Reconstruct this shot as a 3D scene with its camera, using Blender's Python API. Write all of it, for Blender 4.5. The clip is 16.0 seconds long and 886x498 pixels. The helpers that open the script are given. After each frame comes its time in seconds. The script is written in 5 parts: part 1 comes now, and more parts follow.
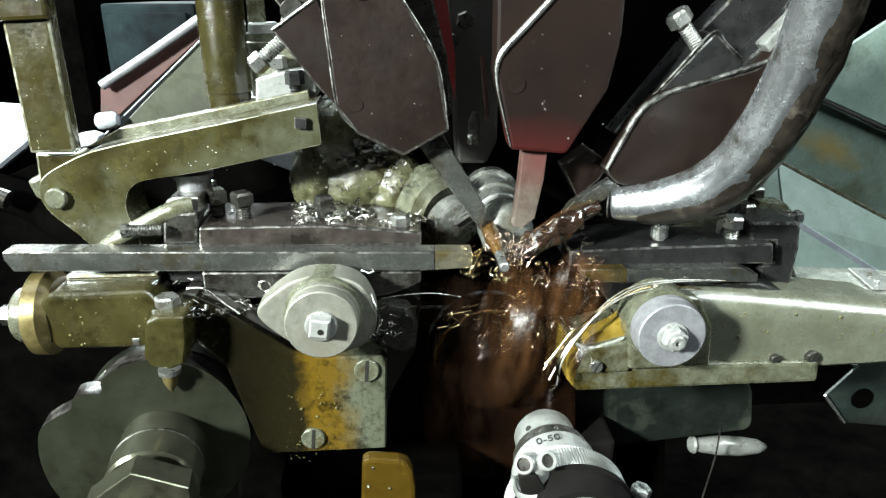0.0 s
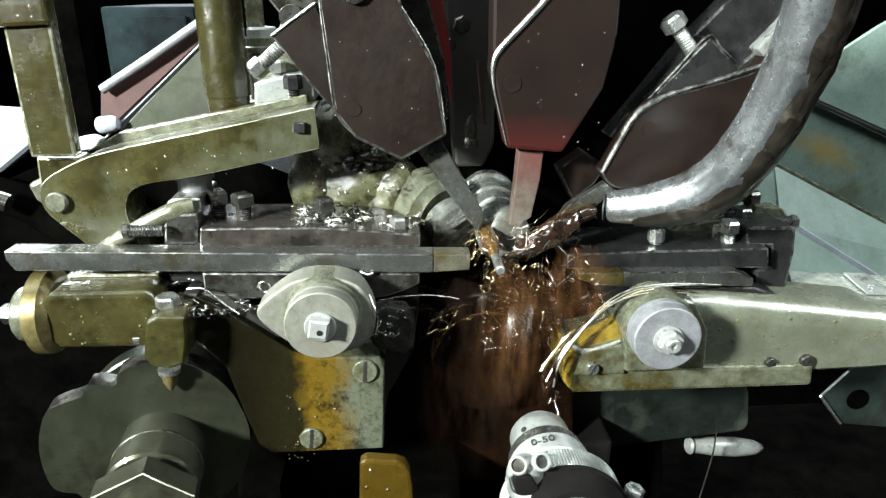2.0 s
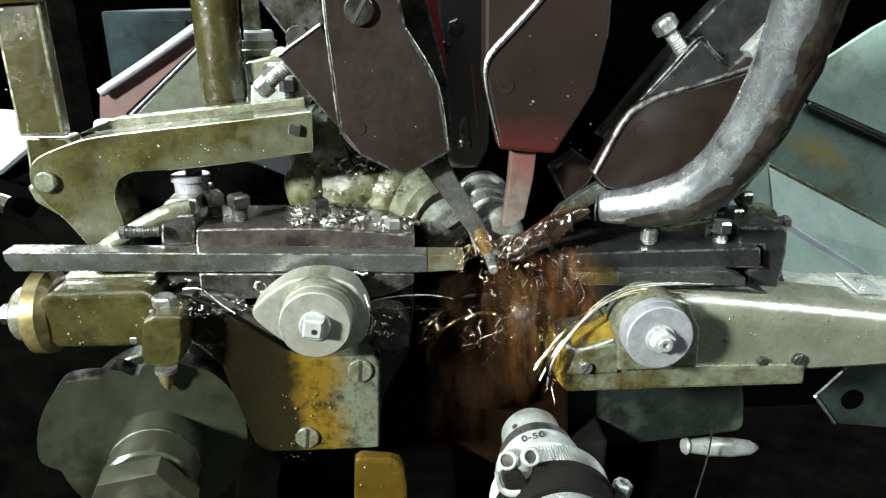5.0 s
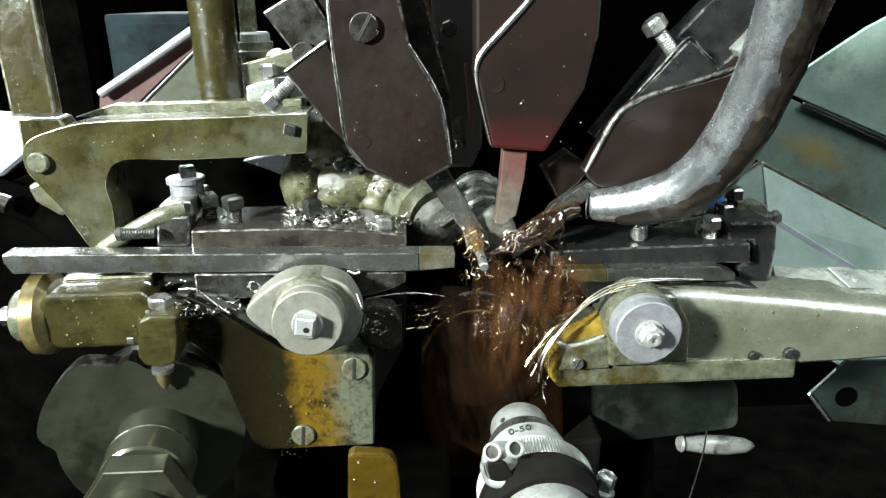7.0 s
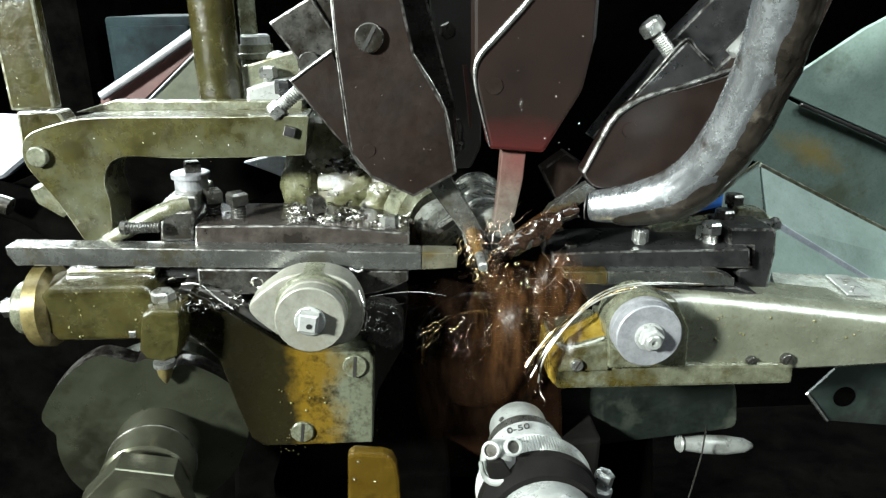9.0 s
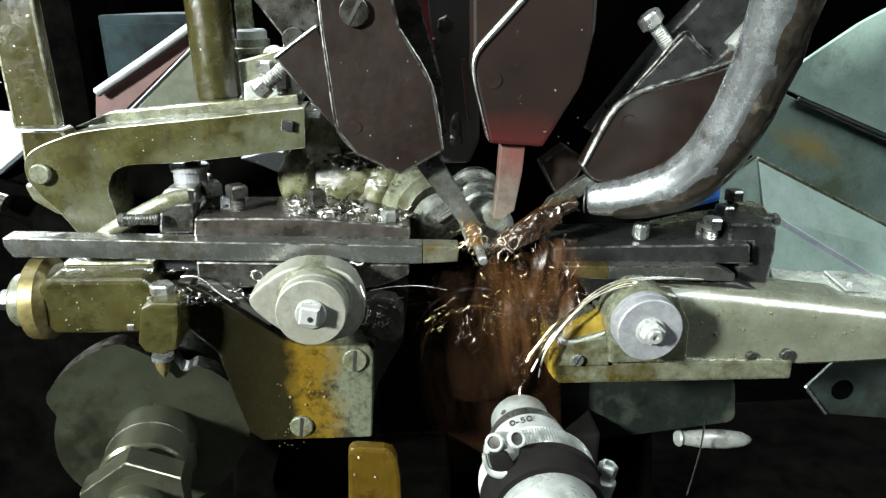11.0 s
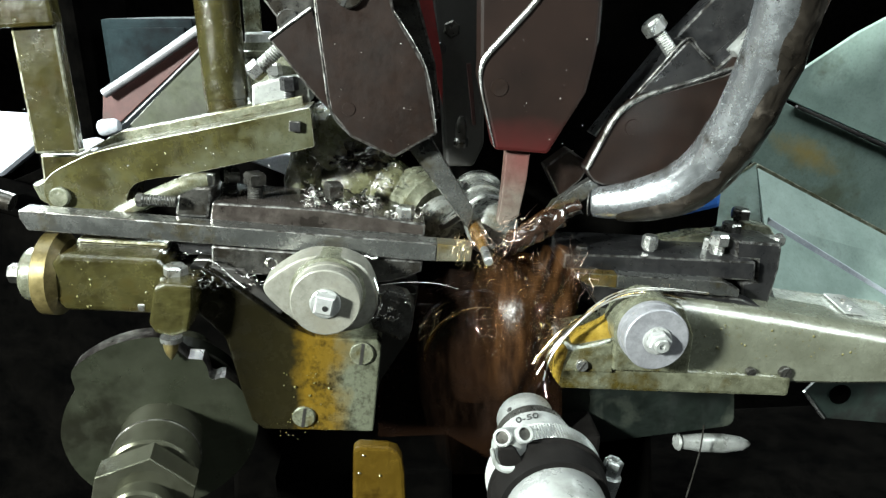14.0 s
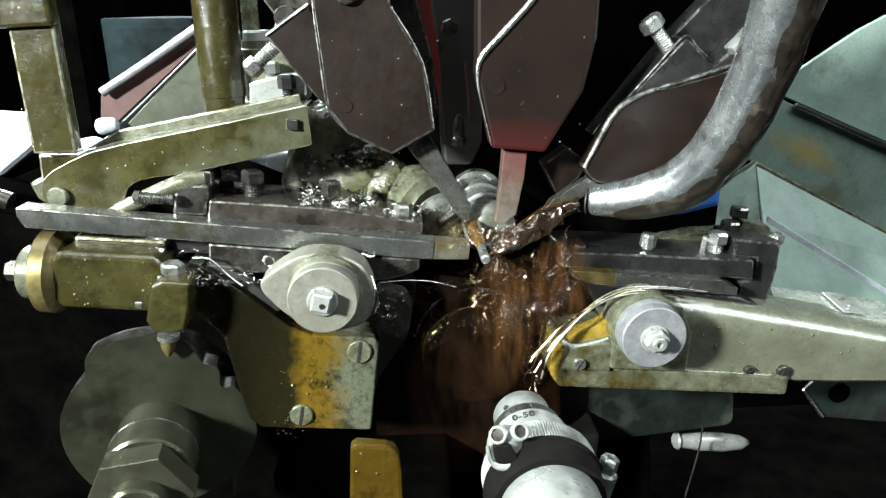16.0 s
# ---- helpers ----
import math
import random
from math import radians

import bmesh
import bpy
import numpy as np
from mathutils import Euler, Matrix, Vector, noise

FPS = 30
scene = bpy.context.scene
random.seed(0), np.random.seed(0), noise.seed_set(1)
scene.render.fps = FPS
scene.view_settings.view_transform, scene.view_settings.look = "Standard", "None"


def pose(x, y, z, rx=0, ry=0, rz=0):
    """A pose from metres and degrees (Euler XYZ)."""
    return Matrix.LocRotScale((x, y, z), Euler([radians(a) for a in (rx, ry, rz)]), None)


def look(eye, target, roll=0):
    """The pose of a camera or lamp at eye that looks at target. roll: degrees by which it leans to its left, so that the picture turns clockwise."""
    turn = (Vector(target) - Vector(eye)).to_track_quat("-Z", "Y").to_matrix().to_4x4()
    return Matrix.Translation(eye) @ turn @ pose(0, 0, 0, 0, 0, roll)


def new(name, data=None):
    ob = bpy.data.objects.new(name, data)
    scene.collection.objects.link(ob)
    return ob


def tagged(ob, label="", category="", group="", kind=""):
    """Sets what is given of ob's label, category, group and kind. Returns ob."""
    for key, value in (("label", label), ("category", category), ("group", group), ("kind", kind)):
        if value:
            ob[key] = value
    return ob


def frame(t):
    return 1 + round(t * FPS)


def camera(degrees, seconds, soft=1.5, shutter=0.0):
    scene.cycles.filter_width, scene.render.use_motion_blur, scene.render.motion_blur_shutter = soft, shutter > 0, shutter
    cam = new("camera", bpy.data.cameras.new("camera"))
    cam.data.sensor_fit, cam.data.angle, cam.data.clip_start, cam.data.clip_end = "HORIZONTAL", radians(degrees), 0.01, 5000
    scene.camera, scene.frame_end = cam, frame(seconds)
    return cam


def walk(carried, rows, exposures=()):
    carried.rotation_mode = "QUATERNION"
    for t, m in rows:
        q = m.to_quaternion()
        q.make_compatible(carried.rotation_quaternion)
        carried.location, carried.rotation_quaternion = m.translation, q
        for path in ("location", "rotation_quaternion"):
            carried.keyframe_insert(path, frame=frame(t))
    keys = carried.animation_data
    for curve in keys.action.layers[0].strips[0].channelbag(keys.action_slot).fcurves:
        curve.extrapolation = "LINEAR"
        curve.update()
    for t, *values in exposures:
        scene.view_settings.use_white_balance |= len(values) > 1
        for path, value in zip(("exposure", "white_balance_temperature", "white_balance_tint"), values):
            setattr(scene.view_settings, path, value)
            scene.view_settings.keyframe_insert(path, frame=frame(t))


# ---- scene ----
cam = camera(64.0, 16.0, soft=1.3, shutter=0.5)
# seconds, x, y, z, pitch, heading to the left, lean: a hand-held camera that drifts slowly
CAMERA_ROWS = [
    (0.0, -0.0139, -0.2713, 0.3578, -19.94, -3.41, -0.33),
    (0.5, -0.0141, -0.2704, 0.3575, -19.85, -3.58, -0.34),
    (1.0, -0.0139, -0.2710, 0.3582, -19.91, -3.48, -0.38),
    (1.5, -0.0147, -0.2712, 0.3586, -19.88, -3.62, -0.35),
    (2.0, -0.0127, -0.2735, 0.3593, -19.85, -3.38, -0.41),
    (2.5, -0.0104, -0.2758, 0.3601, -19.87, -3.14, -0.46),
    (3.0, -0.0104, -0.2772, 0.3593, -19.68, -3.19, -0.46),
    (3.5, -0.0096, -0.2768, 0.3602, -19.80, -3.09, -0.50),
    (4.0, -0.0108, -0.2753, 0.3585, -19.65, -3.34, -0.48),
    (6.5, -0.0065, -0.2802, 0.3592, -19.45, -2.94, -0.70),
    (7.0, -0.0052, -0.2810, 0.3583, -19.36, -2.84, -0.75),
    (7.5, -0.0040, -0.2825, 0.3582, -19.33, -2.73, -0.76),
    (8.0, -0.0062, -0.2826, 0.3585, -19.30, -2.93, -0.74),
    (8.5, -0.0063, -0.2831, 0.3577, -19.16, -2.99, -0.76),
    (9.0, -0.0049, -0.2828, 0.3585, -19.22, -2.83, -0.84),
    (11.5, -0.0088, -0.2821, 0.3560, -19.29, -3.48, -0.89),
    (12.0, -0.0138, -0.2811, 0.3560, -19.22, -3.74, -0.62),
    (12.5, -0.0130, -0.2807, 0.3562, -19.17, -3.76, -0.43),
    (13.0, -0.0118, -0.2825, 0.3564, -19.12, -3.67, -0.46),
    (13.5, -0.0141, -0.2831, 0.3550, -18.72, -3.94, -0.45),
    (14.0, -0.0110, -0.2861, 0.3548, -18.67, -3.66, -0.43),
    (14.5, -0.0097, -0.2864, 0.3541, -18.68, -3.56, -0.46),
    (15.0, -0.0096, -0.2851, 0.3536, -18.73, -3.59, -0.45),
    (15.5, -0.0096, -0.2845, 0.3530, -18.59, -3.69, -0.49),
    (16.0, -0.0094, -0.2861, 0.3540, -18.68, -3.55, -0.50),
]
walk(cam, [(t, pose(x, y, z) @ pose(0, 0, 0, 0, 0, yaw) @ pose(0, 0, 0, 90 + pitch) @ pose(0, 0, 0, 0, 0, lean))
           for t, x, y, z, pitch, yaw, lean in CAMERA_ROWS])

# ---- light: a dim hall with tube lights, one work lamp and two added unseen lights ----
world = bpy.data.worlds.new("hall")
world.use_nodes = True
world.node_tree.nodes["Background"].inputs[0].default_value = (0.55, 0.62, 0.60, 1)
world.node_tree.nodes["Background"].inputs[1].default_value = 0.012
scene.world = world


def lamp(name, eye, target, sx, sy, watts, colour):
    data = bpy.data.lights.new(name, "AREA")
    data.shape, data.size, data.size_y, data.energy, data.color = "RECTANGLE", sx, sy, watts, colour
    ob = new(name, data)
    ob.matrix_world = look(eye, target)
    return ob


lamp("work_lamp", (-0.88, -0.78, 0.74), (0.0, 0.0, 0.24), 0.12, 0.12, 82.0, (0.91, 1.0, 0.95))
# unseen light added for glints on the top faces
lamp("added_light_rear", (-0.50, 1.50, 1.35), (0.0, 0.0, 0.25), 1.2, 0.25, 120.0, (0.88, 1.0, 1.0))
lamp("tube_light_left", (-1.05, 0.05, 1.05), (0.1, 0.0, 0.25), 1.0, 0.35, 19.0, (0.88, 1.0, 1.0))
# unseen fill light added to brighten the tray
lamp("added_fill_side", (0.9, -0.35, 1.2), (0.25, 0.12, 0.24), 0.12, 1.0, 20.0, (0.88, 1.0, 1.0))
lamp("tube_light_over", (-0.12, -0.22, 1.40), (0.0, 0.0, 0.25), 1.5, 0.50, 13.0, (0.88, 1.0, 1.0))

# ---- materials ----


def nodes_of(name):
    m = bpy.data.materials.new(name)
    m.use_nodes = True
    nt = m.node_tree
    return m, nt, nt.nodes["Principled BSDF"]


def ramp(nt, src, stops):
    r = nt.nodes.new("ShaderNodeValToRGB")
    el = r.color_ramp.elements
    while len(el) < len(stops):
        el.new(0.5)
    for e, (p, c) in zip(el, stops):
        e.position, e.color = p, (*c, 1) if len(c) == 3 else c
    nt.links.new(src, r.inputs[0])
    return r.outputs[0]


def noise_of(nt, scale, detail=4.0, rough=0.6, stretch=None):
    co = nt.nodes.new("ShaderNodeTexCoord")
    out = co.outputs["Object"]
    if stretch:
        mp = nt.nodes.new("ShaderNodeMapping")
        mp.inputs["Scale"].default_value = stretch
        nt.links.new(out, mp.inputs[0])
        out = mp.outputs[0]
    n = nt.nodes.new("ShaderNodeTexNoise")
    n.inputs["Scale"].default_value, n.inputs["Detail"].default_value, n.inputs["Roughness"].default_value = scale, detail, rough
    nt.links.new(out, n.inputs["Vector"])
    return n.outputs[0]


def mixed(nt, fac, a, b):
    mx = nt.nodes.new("ShaderNodeMix")
    mx.data_type = "RGBA"
    nt.links.new(fac, mx.inputs[0])
    for socket, v in ((mx.inputs[6], a), (mx.inputs[7], b)):
        if isinstance(v, tuple):
            socket.default_value = (*v, 1)
        else:
            nt.links.new(v, socket)
    return mx.outputs[2]


def surface(name, dark, light, metal=0.0, rough=(0.3, 0.55), grain=90.0, stain=None, stain_scale=22.0, stain_amount=0.55,
            bump=0.15, bump_scale=260.0, stretch=None, coat=0.0, speck=0.35, gloss=0.5):
    """Worn machine surface: two colours by grain, a third as blotches, fine dark specks, uneven gloss, relief."""
    m, nt, b = nodes_of(name)
    n = noise_of(nt, grain, 6.0, 0.7, stretch)
    col = ramp(nt, n, [(0.34, dark), (0.66, light)])
    if stain:
        s = ramp(nt, noise_of(nt, stain_scale, 5.0, 0.7), [(stain_amount - 0.06, (0, 0, 0)), (stain_amount + 0.08, (1, 1, 1))])
        col = mixed(nt, s, col, stain)
    if speck:
        s = ramp(nt, noise_of(nt, 620.0, 3.0, 0.75), [(0.50, (0, 0, 0)), (0.72, (speck,) * 3)])
        col = mixed(nt, s, col, tuple(c * 0.25 for c in dark))
    nt.links.new(col, b.inputs["Base Color"])
    b.inputs["Metallic"].default_value, b.inputs["Specular IOR Level"].default_value = metal, gloss
    r = ramp(nt, noise_of(nt, grain * 1.4, 5.0, 0.7), [(0.32, (rough[0],) * 3), (0.68, (rough[1],) * 3)])
    nt.links.new(r, b.inputs["Roughness"])
    bp = nt.nodes.new("ShaderNodeBump")
    bp.inputs["Strength"].default_value, bp.inputs["Distance"].default_value = bump, 0.0006
    nt.links.new(noise_of(nt, bump_scale, 6.0, 0.75, stretch), bp.inputs["Height"])
    nt.links.new(bp.outputs[0], b.inputs["Normal"])
    if coat:
        b.inputs["Coat Weight"].default_value, b.inputs["Coat Roughness"].default_value = coat, 0.08
        nt.links.new(bp.outputs[0], b.inputs["Coat Normal"])
    return m


# near black without gloss: deep shade is put into this colour
VOID = surface("near_black_and_shade", (0.0006, 0.0006, 0.0006), (0.0020, 0.0018, 0.0016), 0.0, (0.85, 0.95), 40, None, bump=0.3, bump_scale=120)
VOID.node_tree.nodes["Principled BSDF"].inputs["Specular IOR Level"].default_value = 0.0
PIPE = surface("scuffed_pipe_steel", (0.62, 0.65, 0.67), (0.84, 0.87, 0.90), 0.95, (0.18, 0.33), 70, (0.24, 0.22, 0.19), 75, 0.60, 0.25, 160, coat=0.15)
# oil grime, with the pipe's shaded side put into its colour
PIPEDARK = surface("oily_shaded_pipe", (0.009, 0.0075, 0.006), (0.034, 0.028, 0.022), 0.3, (0.22, 0.45), 90, (0.10, 0.085, 0.07), 55, 0.62, 0.4, 220, coat=0.3)
OILGROUND = surface("oil_darkened_tool_steel", (0.12, 0.11, 0.075), (0.27, 0.25, 0.18), 0.75, (0.22, 0.42), 90, (0.14, 0.10, 0.03), 40, 0.56, 0.12, 300, coat=0.5)
COOLDISC = surface("grey_turned_steel", (0.17, 0.17, 0.182), (0.245, 0.245, 0.257), 0.35, (0.42, 0.58), 300, (0.15, 0.15, 0.16), 60, 0.58, 0.1, 500, speck=0.25)
STEEL = surface("bright_steel", (0.36, 0.36, 0.34), (0.60, 0.60, 0.58), 0.9, (0.2, 0.42), 160, (0.20, 0.18, 0.13), 60, 0.58, 0.2, coat=0.3)
GROUND = surface("ground_tool_steel", (0.11, 0.113, 0.106), (0.25, 0.252, 0.238), 0.85, (0.18, 0.34), 90, (0.11, 0.085, 0.03), 30, 0.62, 0.12, 400, (0.25, 1, 1), coat=0.4)
# turned steel with the left side's warm light put into its colour
DISC = surface("warm_lit_turned_steel", (0.142, 0.138, 0.114), (0.205, 0.200, 0.170), 0.35, (0.40, 0.55), 300, (0.165, 0.155, 0.122), 60, 0.58, 0.1, 500, speck=0.25)
OXIDE = surface("oily_brown_oxide", (0.0057, 0.0031, 0.0022), (0.0112, 0.0060, 0.0042), 0.0, (0.38, 0.55), 60, (0.005, 0.0027, 0.0021), 25, 0.60, 0.2, 350, speck=0.4, gloss=0.2)
BLACK = surface("blackened_steel", (0.012, 0.012, 0.013), (0.030, 0.029, 0.029), 0.4, (0.22, 0.45), 120, None, bump=0.2, coat=0.3)
GUNMETAL = surface("oily_gunmetal", (0.030, 0.029, 0.026), (0.105, 0.10, 0.09), 0.7, (0.2, 0.42), 140, (0.024, 0.020, 0.015), 60, 0.54, 0.25, coat=0.5)
OLIVE = surface("oily_olive_casting", (0.015, 0.0125, 0.0038), (0.043, 0.039, 0.0135), 0.05, (0.12, 0.32), 100, (0.022, 0.015, 0.0035), 50, 0.56, 0.45, 240, coat=0.8)
OCHRE = surface("oil_soaked_casting", (0.042, 0.0266, 0.0042), (0.112, 0.0735, 0.014), 0.1, (0.2, 0.42), 130, (0.035, 0.026, 0.008), 60, 0.54, 0.4, 220, coat=0.7)
CAST = surface("grey_green_casting", (0.055, 0.056, 0.036), (0.150, 0.154, 0.110), 0.15, (0.16, 0.40), 150, (0.045, 0.035, 0.009), 50, 0.58, 0.5, 240, coat=0.6)
SLUDGE = surface("greasy_casting", (0.042, 0.041, 0.018), (0.110, 0.110, 0.060), 0.0, (0.15, 0.4), 110, (0.026, 0.022, 0.009), 70, 0.55, 0.7, 220, coat=0.7)
BRASS = surface("dull_brass", (0.0975, 0.075, 0.02625), (0.21, 0.165, 0.0675), 0.6, (0.3, 0.5), 110, (0.08, 0.06, 0.02), 50, 0.54, 0.15, coat=0.3)
GREEN = surface("grey_green_paint", (0.135, 0.186, 0.163), (0.192, 0.253, 0.225), 0.0, (0.3, 0.55), 60, (0.08, 0.10, 0.08), 20, 0.60, 0.12, 160, speck=0.25)
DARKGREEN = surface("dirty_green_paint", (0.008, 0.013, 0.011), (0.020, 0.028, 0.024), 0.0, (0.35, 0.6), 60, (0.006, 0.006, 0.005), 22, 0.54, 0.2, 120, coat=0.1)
# oily green, darkened: the arm's shadow is put into its base colour
SHADEDGREEN = surface("shaded_oily_green", (0.0045, 0.0062, 0.0050), (0.010, 0.0135, 0.0112), 0.0, (0.3, 0.55), 60, (0.030, 0.034, 0.026), 22, 0.56, 0.2, 120, coat=0.2)
# matt black of the ring; it also paints shade in groove, gap and web
BLACKMATT = surface("matt_black_and_shade", (0.0035, 0.0030, 0.0028), (0.0075, 0.0066, 0.0060), 0.0, (0.55, 0.75), 60, None, bump=0.1, gloss=0.08)
OILBODY = surface("smooth_brown_oil", (0.012, 0.0065, 0.0042), (0.024, 0.0135, 0.009), 0.0, (0.06, 0.14), 40, None, bump=0.12, bump_scale=60, coat=1.0, speck=0)
SHEETOLIVE = surface("dull_sage_sheet", (0.026, 0.029, 0.016), (0.060, 0.066, 0.040), 0.0, (0.35, 0.6), 50, (0.018, 0.018, 0.009), 14, 0.52, 0.1, 120)
DARK = surface("black_oily_iron", (0.010, 0.010, 0.009), (0.026, 0.023, 0.020), 0.1, (0.35, 0.6), 40, None, bump=0.3, bump_scale=120)
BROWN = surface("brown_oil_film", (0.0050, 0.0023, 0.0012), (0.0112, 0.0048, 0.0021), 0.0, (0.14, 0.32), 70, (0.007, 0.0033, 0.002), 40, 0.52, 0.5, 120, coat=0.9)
REDPAINT = surface("red_paint", (0.16, 0.015, 0.015), (0.25, 0.03, 0.028), 0.0, (0.35, 0.55), 60, (0.05, 0.015, 0.012), 30, 0.54, 0.1)
MAROON = surface("faded_maroon_paint", (0.042, 0.0135, 0.012), (0.070, 0.025, 0.022), 0.0, (0.4, 0.6), 60, (0.05, 0.03, 0.025), 25, 0.56, 0.1)
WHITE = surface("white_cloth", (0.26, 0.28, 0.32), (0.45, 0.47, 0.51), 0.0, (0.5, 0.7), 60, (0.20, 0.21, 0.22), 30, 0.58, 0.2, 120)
ALU = surface("satin_aluminium", (0.27, 0.28, 0.275), (0.46, 0.47, 0.465), 0.85, (0.22, 0.40), 200, (0.14, 0.14, 0.13), 90, 0.58, 0.2, 420, coat=0.2)
CHIP = surface("bright_swarf", (0.65, 0.63, 0.60), (0.95, 0.93, 0.88), 1.0, (0.15, 0.35), 200, None, bump=0.2)
DULLSTRING = surface("dull_steel_string", (0.30, 0.29, 0.27), (0.52, 0.51, 0.48), 0.9, (0.3, 0.5), 200, (0.20, 0.16, 0.08), 90, 0.56, 0.2)
GLINT = surface("rosy_swarf_and_glint", (0.50, 0.36, 0.28), (0.80, 0.62, 0.52), 1.0, (0.12, 0.3), 200, None, bump=0.2)
GUNCHIP = surface("dark_swarf", (0.16, 0.15, 0.14), (0.34, 0.33, 0.31), 1.0, (0.15, 0.35), 200, None, bump=0.2)
GOLDCHIP = surface("oily_swarf", (0.62, 0.45, 0.24), (0.88, 0.70, 0.42), 1.0, (0.12, 0.3), 200, None, bump=0.2)
BLUE = surface("blue_plastic", (0.02, 0.10, 0.38), (0.03, 0.14, 0.48), 0.0, (0.4, 0.5), 30)
INK = surface("engraved_ink", (0.012, 0.012, 0.012), (0.025, 0.025, 0.025), 0.0, (0.5, 0.6), 80)

STAINED = surface("rust_stained_green_paint", (0.10, 0.139, 0.120), (0.145, 0.195, 0.168), 0.0, (0.35, 0.6), 60, (0.075, 0.090, 0.060), 16, 0.56, 0.08, 120)


def add_patch(m, centre, size, colour, ragged=0.5):
    """A ragged patch of one colour at a place on the thing, in millimetres."""
    nt = m.node_tree
    b = nt.nodes["Principled BSDF"]
    mp = nt.nodes.new("ShaderNodeMapping")
    mp.vector_type = "TEXTURE"
    mp.inputs["Location"].default_value = [c * 0.001 for c in centre]
    mp.inputs["Rotation"].default_value = (0, radians(27), 0)
    mp.inputs["Scale"].default_value = [c * 0.001 for c in size]
    nt.links.new(nt.nodes.new("ShaderNodeTexCoord").outputs["Object"], mp.inputs[0])
    far = nt.nodes.new("ShaderNodeVectorMath")
    far.operation = "LENGTH"
    nt.links.new(mp.outputs[0], far.inputs[0])
    rag = nt.nodes.new("ShaderNodeMath")
    rag.operation = "MULTIPLY_ADD"
    rag.inputs[1].default_value = ragged * 2
    nt.links.new(noise_of(nt, 70, 6.0, 0.75), rag.inputs[0])
    nt.links.new(far.outputs["Value"], rag.inputs[2])
    fac = ramp(nt, rag.outputs[0], [(ragged * 0.8, (0.9, 0.9, 0.9)), (min(ragged + 0.6, 1.0), (0, 0, 0))])
    old = b.inputs["Base Color"].links[0].from_socket
    nt.links.new(mixed(nt, fac, old, colour), b.inputs["Base Color"])


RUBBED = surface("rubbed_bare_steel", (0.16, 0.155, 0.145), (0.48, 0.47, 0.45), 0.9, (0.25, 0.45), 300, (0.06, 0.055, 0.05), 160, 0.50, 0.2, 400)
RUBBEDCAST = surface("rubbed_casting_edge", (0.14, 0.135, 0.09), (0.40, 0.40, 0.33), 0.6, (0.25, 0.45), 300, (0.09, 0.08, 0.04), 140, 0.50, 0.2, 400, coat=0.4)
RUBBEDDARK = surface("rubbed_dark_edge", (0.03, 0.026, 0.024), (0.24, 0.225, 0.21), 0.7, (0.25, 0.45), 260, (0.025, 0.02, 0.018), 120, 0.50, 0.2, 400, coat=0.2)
TABOIL = surface("amber_oil_coated_steel", (0.040, 0.023, 0.0028), (0.068, 0.041, 0.006), 0.1, (0.08, 0.22), 60, (0.024, 0.013, 0.002), 40, 0.58, 0.4, 200, coat=1.0, speck=0.2)
ARMCAST = surface("oil_wet_arm_casting", (0.055, 0.055, 0.034), (0.135, 0.138, 0.095), 0.15, (0.14, 0.36), 150, (0.050, 0.038, 0.009), 45, 0.56, 0.4, 240, coat=0.9)
LEVERCAST = surface("oil_stained_lever_casting", (0.015, 0.0125, 0.0035), (0.052, 0.047, 0.016), 0.05, (0.12, 0.34), 55, (0.060, 0.062, 0.040), 13, 0.55, 0.35, 240, coat=0.7)
SMOOTHARM = surface("oil_wet_rounded_casting", (0.092, 0.094, 0.068), (0.138, 0.143, 0.108), 0.15, (0.18, 0.34), 50, (0.065, 0.052, 0.018), 30, 0.63, 0.25, 260, coat=0.9)
SPINDLESTEEL = surface("pale_spindle_steel", (0.13, 0.133, 0.12), (0.24, 0.245, 0.225), 0.5, (0.2, 0.36), 130, (0.12, 0.11, 0.08), 60, 0.58, 0.15, 300, coat=0.4)
WETGOLD = surface("oil_wet_bronze_and_highlight", (0.20, 0.10, 0.025), (0.34, 0.19, 0.055), 0.7, (0.15, 0.3), 120, (0.03, 0.012, 0.004), 60, 0.60, 0.5, 160, coat=0.9)
GOLDOIL = surface("golden_oil_on_steel", (0.21, 0.135, 0.016), (0.38, 0.26, 0.05), 0.2, (0.1, 0.3), 120, (0.07, 0.04, 0.008), 60, 0.56, 0.5, 200, coat=0.9)
TEAL = surface("dull_teal_paint", (0.007, 0.013, 0.015), (0.017, 0.028, 0.031), 0.0, (0.65, 0.85), 12, (0.004, 0.005, 0.006), 7, 0.50, 0.1, 60, gloss=0.1)
PALEALU = surface("pale_satin_aluminium", (0.27, 0.277, 0.266), (0.44, 0.447, 0.43), 0.45, (0.24, 0.40), 120, (0.19, 0.195, 0.18), 60, 0.56, 0.15, 420, coat=0.3, speck=0.2)
SHAFT = surface("oily_turned_shaft", (0.085, 0.085, 0.058), (0.150, 0.150, 0.108), 0.8, (0.15, 0.26), 60, (0.048, 0.045, 0.027), 40, 0.58, 0.1, 300, coat=0.45, speck=0.2)
NUTSTEEL = surface("bright_cut_nut", (0.25, 0.253, 0.246), (0.37, 0.374, 0.364), 0.35, (0.28, 0.42), 160, (0.30, 0.30, 0.28), 90, 0.60, 0.15, 420, speck=0.2)
PALECAST = surface("worn_pale_casting", (0.25, 0.265, 0.23), (0.43, 0.45, 0.41), 0.3, (0.15, 0.35), 140, (0.13, 0.12, 0.075), 40, 0.60, 0.3, 240, coat=0.8)
